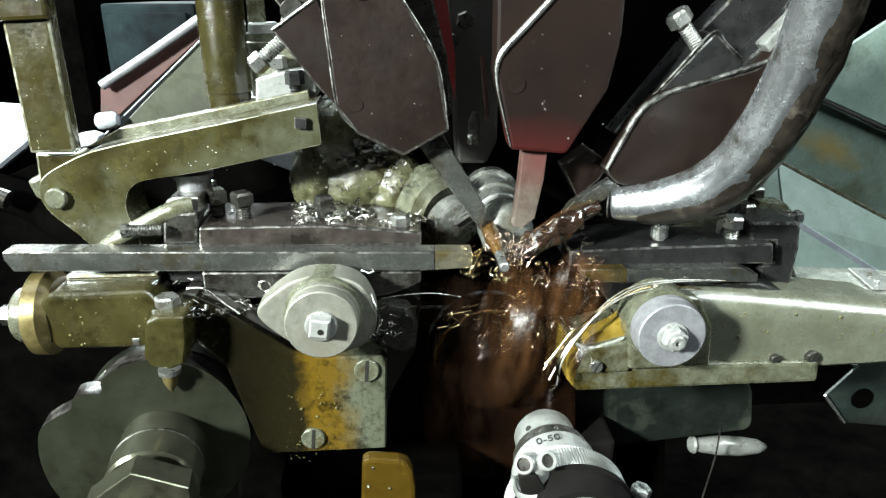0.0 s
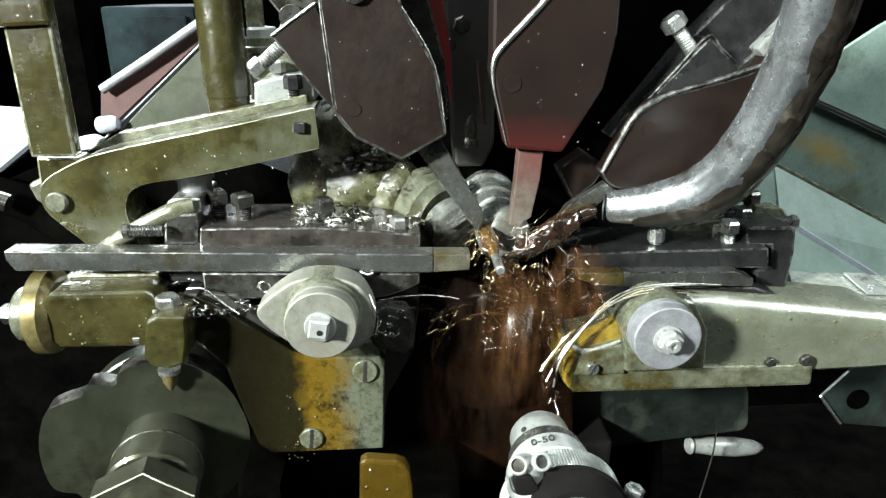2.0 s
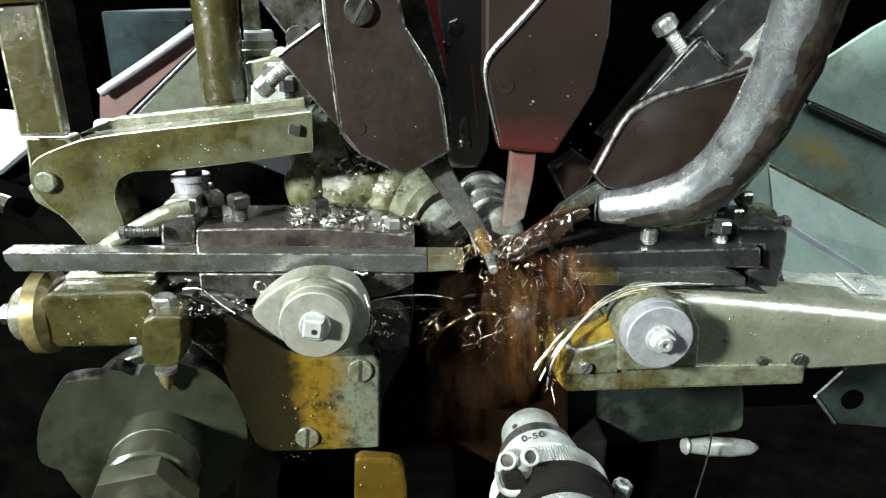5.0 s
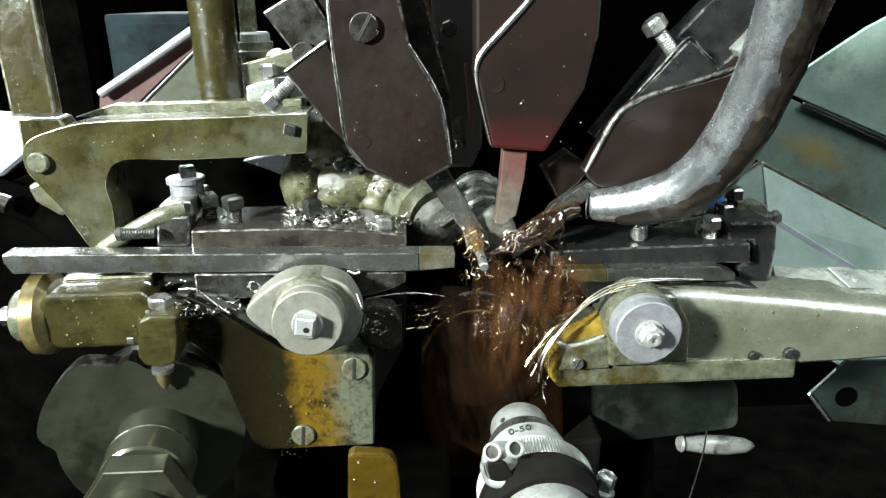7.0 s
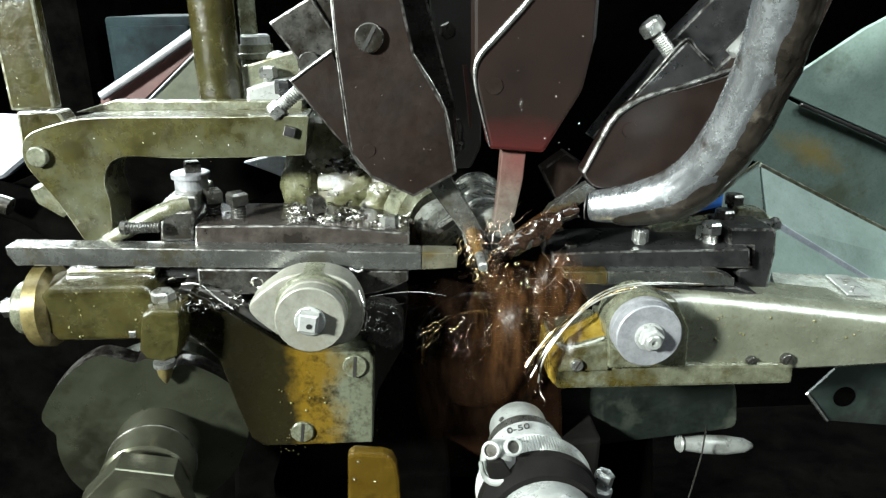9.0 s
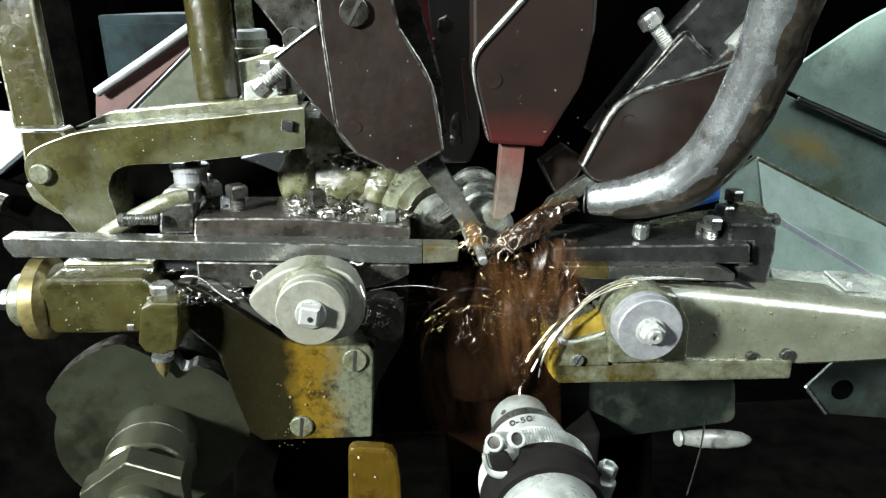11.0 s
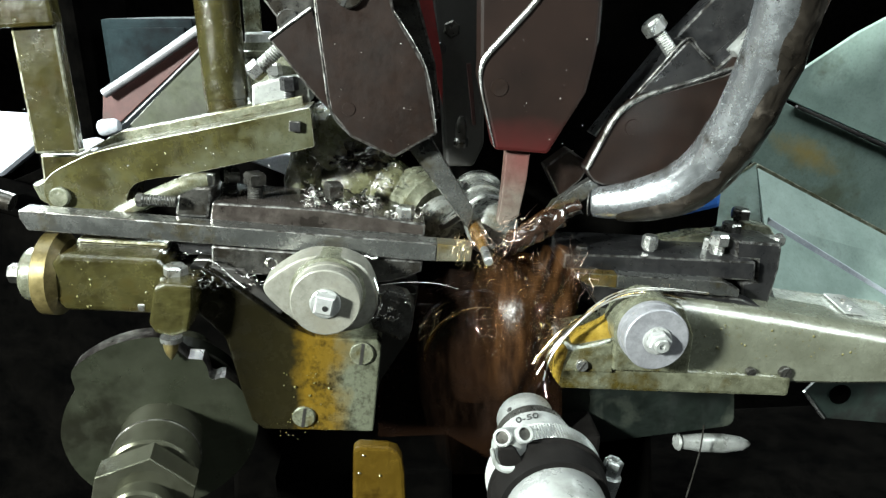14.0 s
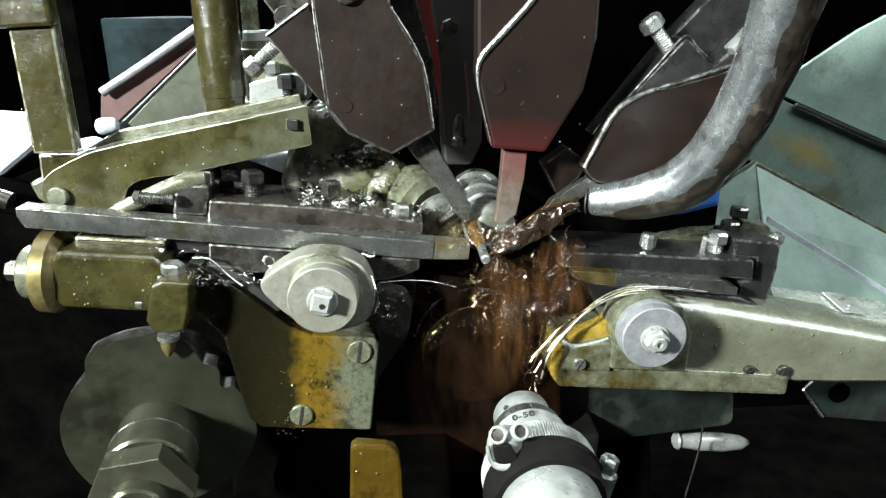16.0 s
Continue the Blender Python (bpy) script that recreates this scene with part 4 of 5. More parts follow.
part("boss", prism([(-61.4, 275.4), (-59.4, 284.2), (-54.9, 295.9), (-50.0, 313.2), (-40.1, 315.5), (-28.8, 292.9), (-16.3, 287.5), (-6.2, 282.1), (1.4, 265.9), (-1.5, 249.4), (-53.7, 256.3)], 44, 66, 5, 4), SLUDGE, house, smooth=True)
part("round_cap", lump((-42.0, 44.0, 298.2), 14, 10, 16, 0.12, 2.0), SLUDGE, house, smooth=True)
part("rounded_foot", lump((-54.1, 42.0, 278.9), 9, 8, 18, 0.12, 5.0), SLUDGE, house, smooth=True)
part("greasy_rib", lump((-32.0, 44.0, 276.8), 24, 9, 13, 0.12, 8.0), SLUDGE, house, smooth=True)
part("greasy_shoulder", lump((-16.2, 42.0, 272.8), 14, 9, 14, 0.12, 11.0), SLUDGE, house, smooth=True)
# dark lump painted as the shade of a hollow in the housing
part("recess_shade", lump((-29.6, 40.0, 291.7), 12, 7, 7, 0.5, 14.0), RECESSDARK, house, smooth=True)
part("split_collar", lathe((-5.1, 46.0, 268.2), (0.55, -0.75, -0.2), [(0, 17), (14, 17), (15, 15), (18, 13)], 48), CAST, house, "pale worn split collar", smooth=True)
part("chuck_ring", lathe((6.9, 30.0, 263.3), (0.45, -0.8, -0.3), [(0, 12), (8, 12), (9, 10.5)], 40), SPINDLESTEEL, house, smooth=True)

for p0, p1, w in (((-3.6, 34.0, 271.0), (4.5, 34.0, 279.1), 3.0), ((4.3, 24.0, 267.0), (13.2, 24.0, 272.5), 2.6), ((7.8, 18.0, 264.2), (14.6, 18.0, 268.6), 2.2), ((1.2, 40.0, 274.0), (7.2, 44.0, 279.2), 2.0)):
    part("collet_jaw", beam(p0, p1, w, 4, 0.5), STEEL, house, "bright collet jaw")
part("jaw_gap", beam((7.0, 20.0, 261.5), (16.8, 20.0, 266.4), 3.0, 3, 0.4), DARK, house, "dark gap")

# ---- camshaft ----
CAM_AXIS = (-115.6, -15.0, 180.9)


CAM_STEPS = [(0, 35), (35, 36), (60, 38.5), (84, 40.6), (104, 39.6), (112, 39.4), (121, 38.2), (124.5, 34.2), (128, 34.6), (134, 38.6), (138, 40.4), (146, 38.8), (150, 40.4), (161, 46.6), (165, 47.4), (207, 47.3), (211, 46), (217, 40.4), (250, 39.8), (290, 37), (360, 35)]


def cam_radius(deg):
    """Radius of the plate cam by angle, millimetres."""
    d = deg % 360
    for (a0, r0), (a1, r1) in zip(CAM_STEPS, CAM_STEPS[1:]):
        if d <= a1:
            return r0 + (r1 - r0) * (d - a0) / (a1 - a0)
    return 36.5


camshaft = thing("camshaft", "oily steel plate cam on a shaft with a hexagon nut", "cam", CAM_AXIS)
cx_, cy_, cz_ = CAM_AXIS
outline = [(cx_ + cam_radius(a) * math.cos(radians(a)), cz_ + cam_radius(a) * math.sin(radians(a))) for a in range(0, 360, 2)]
plate_ = prism(outline, -15, -5, 0)
for f_ in plate_.faces:
    f_.material_index = 0 if abs(f_.normal.y) > 0.5 else 1
part("plate_cam", plate_, CAMSTEEL, camshaft, "dark oily plate cam with a stepped edge")
part("second_cam", lathe((cx_, 2, cz_), (0, 1, 0), [(0, 35), (0.6, 36), (10, 36), (11, 35)], 64), CAMSTEEL, camshaft)
part("shaft", lathe((cx_, 60, cz_), (0, -1, 0), [(0, 16), (74, 16.9), (87.4, 16.9), (87.6, 16.2), (88.4, 16.2), (88.6, 17.3), (89.0, 17.6), (104, 17.6), (105, 16.5)], 56), SHAFT, camshaft, "oily steel shaft", smooth=True)
part("shoulder_ring", lathe((cx_, -29.4, cz_), (0, -1, 0), [(0, 17.4), (0.2, 17.85), (0.5, 17.85), (0.7, 17.4)], 56), RUBBED, camshaft, "bright worn shoulder", smooth=True)
part("hex_nut", lathe((cx_, -48.5, cz_), (0, -1, 0), [(0, 18.4), (1.4, 20.4), (11.7, 20.4), (12.2, 20.0)], 6, 0.583), SHAFT, camshaft, "steel hexagon nut")
part("shaft_end", lathe((cx_, -60.5, cz_), (0, -1, 0), [(0, 11), (6, 11), (7, 10)], 40), SHAFT, camshaft, smooth=True)

# ---- micrometer dial ----
DIAL = (28.4, -100.0, 227.3)


def knurled(at, axis, length, radius, teeth, depth=0.45):
    steps = [(0, radius - 0.8), (0.6, radius), (length - 0.6, radius), (length, radius - 0.8)]
    bm = lathe(at, axis, steps, teeth * 2)
    bm.verts.ensure_lookup_table()
    a, c = Vector(axis).normalized(), Vector(at)
    for i, v in enumerate(bm.verts):
        if i % 2:
            d = v.co - c
            d -= a * d.dot(a)
            v.co -= d.normalized() * depth
    return bm


def lettering(text, size, material, parent, label):
    cu = bpy.data.curves.new("engraving", "FONT")
    cu.body, cu.size, cu.extrude, cu.align_x = text, size * MM, 0.00012, "CENTER"
    tmp = new("engraving", cu)
    me = bpy.data.meshes.new_from_object(tmp.evaluated_get(bpy.context.evaluated_depsgraph_get()))
    bpy.data.objects.remove(tmp)
    me.materials.append(material)
    ob = new("engraving", me)
    ob.parent, ob["label"] = parent, label
    return ob


def micrometer():
    x, y, z = DIAL
    ob = thing("micrometer_knob", "knurled aluminium micrometer knob with a numbered ring", "micrometer", DIAL)
    cap = part("front_cap", lathe((x, y + 16, z), (0, -1, 0), [(-2.2, 4.0), (-1.9, 6.4), (-0.9, 8.2), (1.0, 9.3), (12.6, 9.8), (13.2, 9.4)], 56), PALEALU, ob, smooth=True)
    part("cap_hole", lathe((x - 6.3, y + 8, z + 7.55), (-0.64, 0, 0.77), [(0, 0.9), (0.25, 0.9)], 16), DARK, cap)
    part("serrated_ring", knurled((x, y + 4.8, z), (0, -1, 0), 5.0, 11.4, 110, 0.06), GUNMETAL, ob, "finely serrated grey ring")
    ring = part("number_ring", lathe((x, y - 0.2, z), (0, -1, 0), [(0, 11.7), (0.5, 12.2), (7.5, 12.4), (8, 12.0)], 64), PALEALU, ob, "ring engraved 0-50", smooth=True)
    text = lettering("0-50", 3.9, INK, ring, "engraved 0-50")
    text.matrix_basis = Matrix.Rotation(radians(-14), 4, "Y") @ pose(0, -0.0052, 0.01232, 0, 0, 0)
    for k in range(26):
        t = radians(33 + k * 2.2)
        part("graduation", beam((x + 12.25 * math.sin(t), y - 0.7, z + 12.25 * math.cos(t)), (x + 12.25 * math.sin(t), y - 2.2, z + 12.25 * math.cos(t)), 0.16, 0.16, 0), INK, ring)
    clamp_ = part("clamp_collar", lathe((x, y - 6, z), (0, -1, 0), [(0, 10.4), (0.5, 10.8), (13, 11)], 56), ALU, ob, smooth=True)
    part("clamp_lug", lump_of((x - 11.2, y - 21.8, z + 14.6), 5.0, 4.2, 5.6), PALEALU, clamp_, "rounded split clamp lug", smooth=True)
    for ex, ez, tilt in ((-7.9, 19.6, 0.20), (-13.4, 18.8, -0.25)):
        ear = part("bolt_ear", lathe((x + ex, y - 24.0, z + ez), (tilt, -0.75, 0.62), [(-2.6, 2.1), (0, 2.5), (1.2, 2.5), (1.6, 2.2), (1.6, 1.75), (0.5, 1.6)], 32), PALEALU, clamp_, "rounded bolt ear", smooth=True)
        part("socket", lathe((x + ex + tilt * 0.6, y - 24.5, z + ez + 0.42), (tilt, -0.75, 0.62), [(0, 1.65), (0.2, 1.65)], 24), GUNMETAL, ear, "dark bolt socket")
    # black block painted as the darkness inside the clamp's gap
    part("clamp_gap", prism(rounded([(x - 15.0, z + 17.6), (x - 10.6, z + 17.4), (x - 8.2, z + 13.0), (x - 10.0, z + 11.4), (x - 14.4, z + 12.2)], 1.0), y - 27.0, y - 23.4, 0.4), BLACKMATT, clamp_, "dark gap of the clamp")
    part("clamp_lip", tube([(x - 16.4, y - 25.4, z + 16.6), (x - 15.6, y - 26.2, z + 12.8), (x - 13.4, y - 26.8, z + 11.0), (x - 10.0, y - 27.0, z + 11.0)], [0.6, 0.8, 1.0, 1.1], 10), PALEALU, clamp_, "bright lower lip", smooth=True)
    part("knurled_ring", knurled((x, y - 14, z), (0, -1, 0), 8.0, 16.8, 130, 0.3), PALEALU, ob, "knurled ring")
    part("dark_ring", lathe((x, y - 22, z), (0, -1, 0), [(0, 16.6), (0.4, 17.2), (1.4, 17.2), (1.7, 16.4), (9, 15.4)], 96), BLACKMATT, ob, "matt black ring", True)
    part("drum", lathe((x, y - 30.5, z), (0, -1, 0), [(-1, 13.0), (0.5, 13.8), (20, 13.8), (21, 13.2)], 56), PALEALU, ob, "smooth pale drum", smooth=True)
    lug_ = part("side_lug", lathe((x + 16.8, y - 22, z + 2), (0.25, 0, 1), [(-10, 3.4), (2, 3.4), (2.6, 2.9)], 24), ALU, ob, smooth=True)
    part("lug_screw", lathe((x + 17.4, y - 22, z + 4.6), (0.25, 0, 1), [(0, 2.7), (4.0, 2.7), (4.4, 2.2), (4.4, 1.3), (3.2, 1.2)], 6), ALU, lug_)
    part("stand", beam((x, y - 46, z), (x, y - 46, 5), 14, 10, 1), BLACK, ob)
    return ob


micrometer()

# ---- oil tab, handle, wire, guards ----
solo("oil_scraper_tab", prism([(-31.3, 193.9), (-28.8, 195.3), (-17.6, 194.0), (-14.2, 192.5), (-12.6, 188.9), (-11.7, 181.2), (-11.5, 156.0), (-33.4, 157.4)], -50, -44, 1.4), TABOIL, "amber oil-covered metal tab", "tab", at=(-21.4, -50.0, 177.5))
handle = thing("handle_pin", "tapered bright steel handle", "handle", (152.8, 72.0, 106.3))
part("grip", lathe((151.7, 72.0, 106.7), (1, 0.05, -0.12), [(0, 4.4), (1.5, 5.2), (3.5, 4.0), (16, 5.6), (30, 5.8), (42, 4.4), (47, 2.2), (48.5, 0.8)], 28), PALEALU, handle, smooth=True)
solo("wire", tube([(162.0, 60.0, 125.6), (160.7, 58.0, 111.3), (157.7, 56.0, 97.5), (152.7, 52.0, 81.3)], 0.5, 6), GUNMETAL, "thin bent wire hanging by the handle", "wire", at=(152.7, 52.0, 81.3))

add_patch(STAINED, (36.0, 80, 137.0), (62, 90, 20), (0.22, 0.155, 0.035))
tray = thing("splash_tray", "grey-green painted splash tray, dirty and rust-stained", "tray", (210, 60, 130))
part("upper_panel", prism([(221.5, 305.5), (231.1, 310.7), (273.4, 339.5), (332.0, 370.2), (366.0, 245.4), (242.4, 296.5)], 150, 154, 0.5), GREEN, tray)
part("rear_panel", prism([(191.3, 312.3), (216.2, 304.8), (237.3, 294.7), (358.4, 243.0), (377.0, 174.7), (212.1, 261.7), (186.6, 272.5)], 140, 144, 0.5), STAINED, tray, "green panel with a yellow rust stain")
part("panel_gap", beam((233.6, 138.0, 297.0), (355.8, 138.0, 246.4), 2, 3, 0.5), DARK, tray, "dark folded seam")
part("inner_wall", slab([(202.4, 118.0, 264.4), (355.3, 118.0, 187.2), (347.5, 96.0, 148.7), (199.5, 96.0, 235.6)], -1.5), GREEN, tray)
part("side_wall", slab([(202.4, 118.0, 266.4), (183.0, 118.0, 252.5), (174.0, 100.0, 218.0), (199.5, 97.0, 235.6)], -1.5), GREEN, tray)
part("side_edge", tube([(201.5, 117.0, 267.0), (192.0, 117.0, 260.2), (183.0, 117.0, 252.8)], 0.8, 8), CAST, tray, "pale worn edge")
part("rim", beam((202.3, 118.0, 265.1), (355.2, 118.0, 187.6), 3.2, 4, 0.6), CAST, tray, "worn bright rim")
part("floor_sheet", slab([(198.9, 95.0, 235.9), (346.3, 95.0, 150.1), (320.2, 50.0, 109.1), (173.4, 50.0, 199.5)], -1.5), GREEN, tray)
# white bar paints the bright reflection along the inner ledge
part("ledge", beam((202.2, 97.0, 236.5), (322.5, 97.0, 164.6), 5.5, 4, 0.6), WHITE, tray, "ledge with its bright reflection painted white")
part("rating_plate", prism([(253.4, 229.3), (290.0, 209.7), (295.0, 187.2), (254.9, 210.6)], 116, 118, 0.3), DARK, tray, "small dark plate")
guard = thing("side_guard", "grey-green sheet guard with a bright cut edge", "guard", (228.2, 54.0, 131.4))
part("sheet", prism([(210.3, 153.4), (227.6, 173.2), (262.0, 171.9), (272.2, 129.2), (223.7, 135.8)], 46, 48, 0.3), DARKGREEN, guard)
part("dark_hole", lathe((230.3, 45.6, 151.0), (0, -1, 0), [(0, 6), (0.6, 6)], 28), VOID, guard)
part("cut_edge", beam((208.9, 45.0, 154.1), (223.0, 45.0, 136.5), 1.6, 2, 0.3), STEEL, guard)

chute = thing("chip_guard", "maroon sheet guard with a white rolled edge", "guard", (-120, 110, 300))
part("maroon_sheet", prism([(-166.9, 314.0), (-112.0, 348.3), (-113.3, 336.9), (-160.3, 298.0), (-170.2, 293.8)], 110, 113, 0.4), MAROON, chute)
part("rolled_edge", tube([(-164.8, 106.0, 313.9), (-139.6, 106.0, 328.7), (-111.2, 106.0, 346.3)], 2.5, 14), COOLDISC, chute, "white rolled edge", smooth=True)
part("olive_sheet", prism([(-109.1, 337.5), (-111.6, 291.6), (-164.2, 286.7)], 100, 103, 0.4), SHEETOLIVE, chute)
part("sheet_edge", tube([(-108.1, 99.0, 338.6), (-135.4, 99.0, 314.9), (-164.3, 99.0, 290.4)], 0.5, 8), COOLDISC, chute, "pale cut edge")
# black sheet added to paint the darkness under the lever
part("shade_backing", prism([(-186.6, 281.6), (-163.0, 285.3), (-110.4, 290.3), (-45.5, 298.7), (-62.0, -0.0), (-311.7, 16.1), (-255.3, 254.5)], 104, 108, 0.5), VOID, chute)
solo("white_bottle_cap", lathe((-160.9, 96.0, 297.8), (1, 0, 0.1), [(-5.5, 2.4), (-4.6, 3.8), (-3, 4.4), (3.4, 4.2), (5.4, 3.0), (6, 1.2)], 24), WHITE, "white rounded plastic piece by the guard", "plastic piece", at=(-160.9, 96.0, 297.8), smooth=True)
solo("white_pad", prism([(-190.1, 286.2), (-180.4, 287.9), (-174.8, 285.4), (-178.2, 279.3), (-188.1, 277.6)], 118, 128, 2.5, 3), WHITE, "white padded piece behind the lever", "pad", at=(-184.8, 120.0, 279.4))
solo("white_bracket", prism([(-89.2, 282.0), (-72.2, 285.7), (-59.1, 283.1), (-60.1, 269.3), (-67.7, 273.0), (-78.5, 277.8)], 80, 86, 1), WHITE, "pale sheet bracket behind the lever", "bracket", at=(-73.1, 80.0, 274.8))
solo("pale_cover", prism([(-187.8, 276.3), (-179.6, 280.0), (-169.1, 264.4), (-174.2, 260.5), (-185.1, 268.3)], 60, 70, 2.0), CAST, "pale worn cover behind the lever foot", "cover", at=(-180.6, 64.0, 267.6))
solo("black_hose", tube([(-227.8, 90.0, 266.8), (-201.7, 80.0, 262.5), (-180.0, 70.0, 253.4), (-160.9, 64.0, 240.9)], 9, 16), VOID, "thick black hose under the lever", "hose", at=(-182.6, 70.0, 253.5), smooth=True)
solo("hose_end", tube([(-208.2, 60.0, 271.1), (-201.1, 60.0, 268.7), (-197.8, 60.0, 267.3)], 4.5, 16), GUNMETAL, "dull hose fitting by the lever", "fitting", at=(-201.1, 60.0, 268.7), smooth=True)
rear_post = thing("guide_post", "round olive painted post behind the lever", "post", (-89.2, 50.0, 310.4))
part("shaft", lathe((-88.5, 50.0, 317.3), (0, 0.0, 1), [(0, 9.8), (80, 9.8)], 32), OLIVE, rear_post, smooth=True)
part("foot", lathe((-88.5, 50.0, 317.0), (0, 0, -1), [(0, 9.3), (14, 9.3)], 32), OLIVE, rear_post, smooth=True)
rag = thing("white_sheet", "white plastic sheet hung on a dark stand behind the lever", "sheet", (-253.9, 160.0, 259.3))
part("sheet", prism([(-295.5, 300.7), (-231.4, 295.9), (-227.0, 279.3), (-234.6, 273.3), (-253.9, 259.3), (-310.9, 239.5)], 160, 175, 5, 3), WHITE, rag)
part("stand", prism([(-307.8, 291.2), (-249.5, 286.9), (-343.5, -168.5), (-422.0, -162.1)], 176, 190, 1), VOID, rag)
cabinet = thing("rear_cabinet", "blue-green painted cabinet standing far behind the machine", "cabinet", (-160, 600, -840))
part("body", block(-335, -235, 560, 760, -840, 348, 4), TEAL, cabinet)
part("door", block(-328, -242, 552, 558, -800, 338, 2), TEAL, cabinet)
solo("rear_pillar", block(-420, -352, 540, 700, -840, 620, 6), VOID, "dark brown oily pillar standing behind the machine", "pillar", at=(-386, 620, -840))
fitting = thing("pipe_fitting", "pale worn fitting on the rear of the lever bracket", "fitting", (-70, 62, 312))
part("stem", lathe((-74.0, 66.0, 300.0), (0, 0, 1), [(0, 7.5), (34, 7.5), (34.6, 9.0), (37, 9.0), (37.5, 8.0), (41, 8.0)], 32), CAST, fitting, smooth=True)
part("cap", lathe((-74.0, 66.0, 341.0), (0, 0, 1), [(0, 6.8), (3.5, 6.8), (4.5, 5.8)], 28), PALEALU, fitting, "bright worn cap")
part("side_boss", lathe((-64.0, 60.0, 334.0), (0, -1, 0), [(-4, 4.2), (3, 4.2), (3.8, 3.4)], 24), PALEALU, fitting, smooth=True)
part("foot", block(-86, -54, 54, 78, 296, 314, 1.2), CAST, fitting)
solo("blue_container", prism([(163.0, 252.1), (192.6, 255.0), (195.6, 233.5), (165.9, 226.9)], 140, 170, 3), BLUE, "small blue plastic container behind the pipe", "container", at=(178.5, 140.0, 226.6))
column = thing("centre_column", "dark oily column between the tool slides", "column", (17.6, 50.0, 285.5))
part("column_body", prism([(5.2, 398.1), (30.7, 398.1), (30.5, 293.2), (25.5, 282.7), (12.3, 282.9), (9.7, 326.3)], 50, 70, 1.5), DARK, column)
part("red_strip", prism([(-2.5, 367.4), (4.2, 367.4), (9.5, 333.0), (9.5, 314.6), (5.8, 330.7)], 28, 32, 0.4), REDPAINT, column, "red painted strip")
part("red_edge", prism([(21.1, 331.8), (23.1, 331.8), (25.5, 304.1), (24.0, 304.1)], 40, 43, 0.3), MAROON, column, "narrow dull red strip")
bolt(column, (14.6, 44.0, 346.5), (0, -1, 0), 4.0, 4.0, 2.4, 8, 6, GUNMETAL)
bolt(column, (9.3, 44.0, 338.2), (0, -1, 0), 3.0, 3.0, 2.0, 8, 6, BLACK)
part("oil_nipple", lathe((18.5, 40.0, 294.9), (0, -0.2, 1), [(0, 3.4), (3, 3.4), (4, 2.6), (10, 2.6), (12, 1.8), (14, 1.0)], 20), GUNMETAL, column, smooth=True)
bracket = thing("lever_bracket", "bright machined bracket with bolts by the lever pivot", "bracket", (-64.0, 40.0, 314.0))
part("bracket_block", prism([(-73.8, 324.0), (-62.3, 326.7), (-49.1, 328.3), (-48.9, 316.2), (-63.4, 313.1), (-74.9, 312.3)], 36, 54, 1), PALEALU, bracket)
part("bracket_step", prism([(-78.5, 332.1), (-53.8, 338.9), (-50.7, 327.0), (-76.7, 320.1)], 50, 70, 1), CAST, bracket)
bolt(bracket, (-57.3, 34.0, 321.7), (0, 0, 1), 4.0, 6.0, 2.6, 6, 6, BLACK)
bolt(bracket, (-65.3, 44.0, 327.7), (0, 0, 1), 4.0, 5.0, 2.6, 6, 6, STEEL)
part("pale_post", lathe((-77.3, 70.0, 325.4), (0, 0, 1), [(0, 4), (60, 4)], 20), CAST, bracket, smooth=True)
# ---- swarf, strings and oil ----
rng = random.Random(7)
RIDERS = []


def alpha_oil(name, colour, low, high, scale, rough=0.08, stretch=None):
    """A streaky translucent oil film."""
    m, nt, b = nodes_of(name)
    n = noise_of(nt, scale, 5.0, 0.7, stretch)
    nt.links.new(ramp(nt, n, [(0.3, tuple(c * 0.5 for c in colour)), (0.75, colour)]), b.inputs["Base Color"])
    soft = nt.nodes.new("ShaderNodeSeparateXYZ")
    nt.links.new(nt.nodes.new("ShaderNodeTexCoord").outputs["Generated"], soft.inputs[0])
    cover = ramp(nt, n, [(0.36, (low,) * 3), (0.68, (high,) * 3)])
    for out, stops in ((soft.outputs[0], [(0.02, 0), (0.34, 1), (0.66, 1), (0.98, 0)]), (soft.outputs[2], [(0.0, 0), (0.55, 1), (0.9, 1), (1.0, 0.2)])):
        thin = nt.nodes.new("ShaderNodeMath")
        thin.operation = "MULTIPLY"
        nt.links.new(cover, thin.inputs[0])
        nt.links.new(ramp(nt, out, [(p, (v,) * 3) for p, v in stops]), thin.inputs[1])
        cover = thin.outputs[0]
    nt.links.new(cover, b.inputs["Alpha"])
    b.inputs["Roughness"].default_value, b.inputs["IOR"].default_value = rough, 1.5
    b.inputs["Coat Weight"].default_value, b.inputs["Coat Roughness"].default_value = 0.25, 0.2
    bp = nt.nodes.new("ShaderNodeBump")
    bp.inputs["Strength"].default_value, bp.inputs["Distance"].default_value = 0.5, 0.001
    nt.links.new(noise_of(nt, scale * 1.5, 4.0, 0.7, stretch), bp.inputs["Height"])
    nt.links.new(bp.outputs[0], b.inputs["Normal"])
    return m


OILFILM = alpha_oil("streaky_brown_oil", (0.080, 0.035, 0.013), 0.04, 0.52, 150, 0.24, (1.5, 1.0, 0.36))
OILDARK = alpha_oil("thin_brown_oil", (0.019, 0.009, 0.0048), 0.02, 0.34, 90, 0.30, (1.4, 1.0, 0.36))


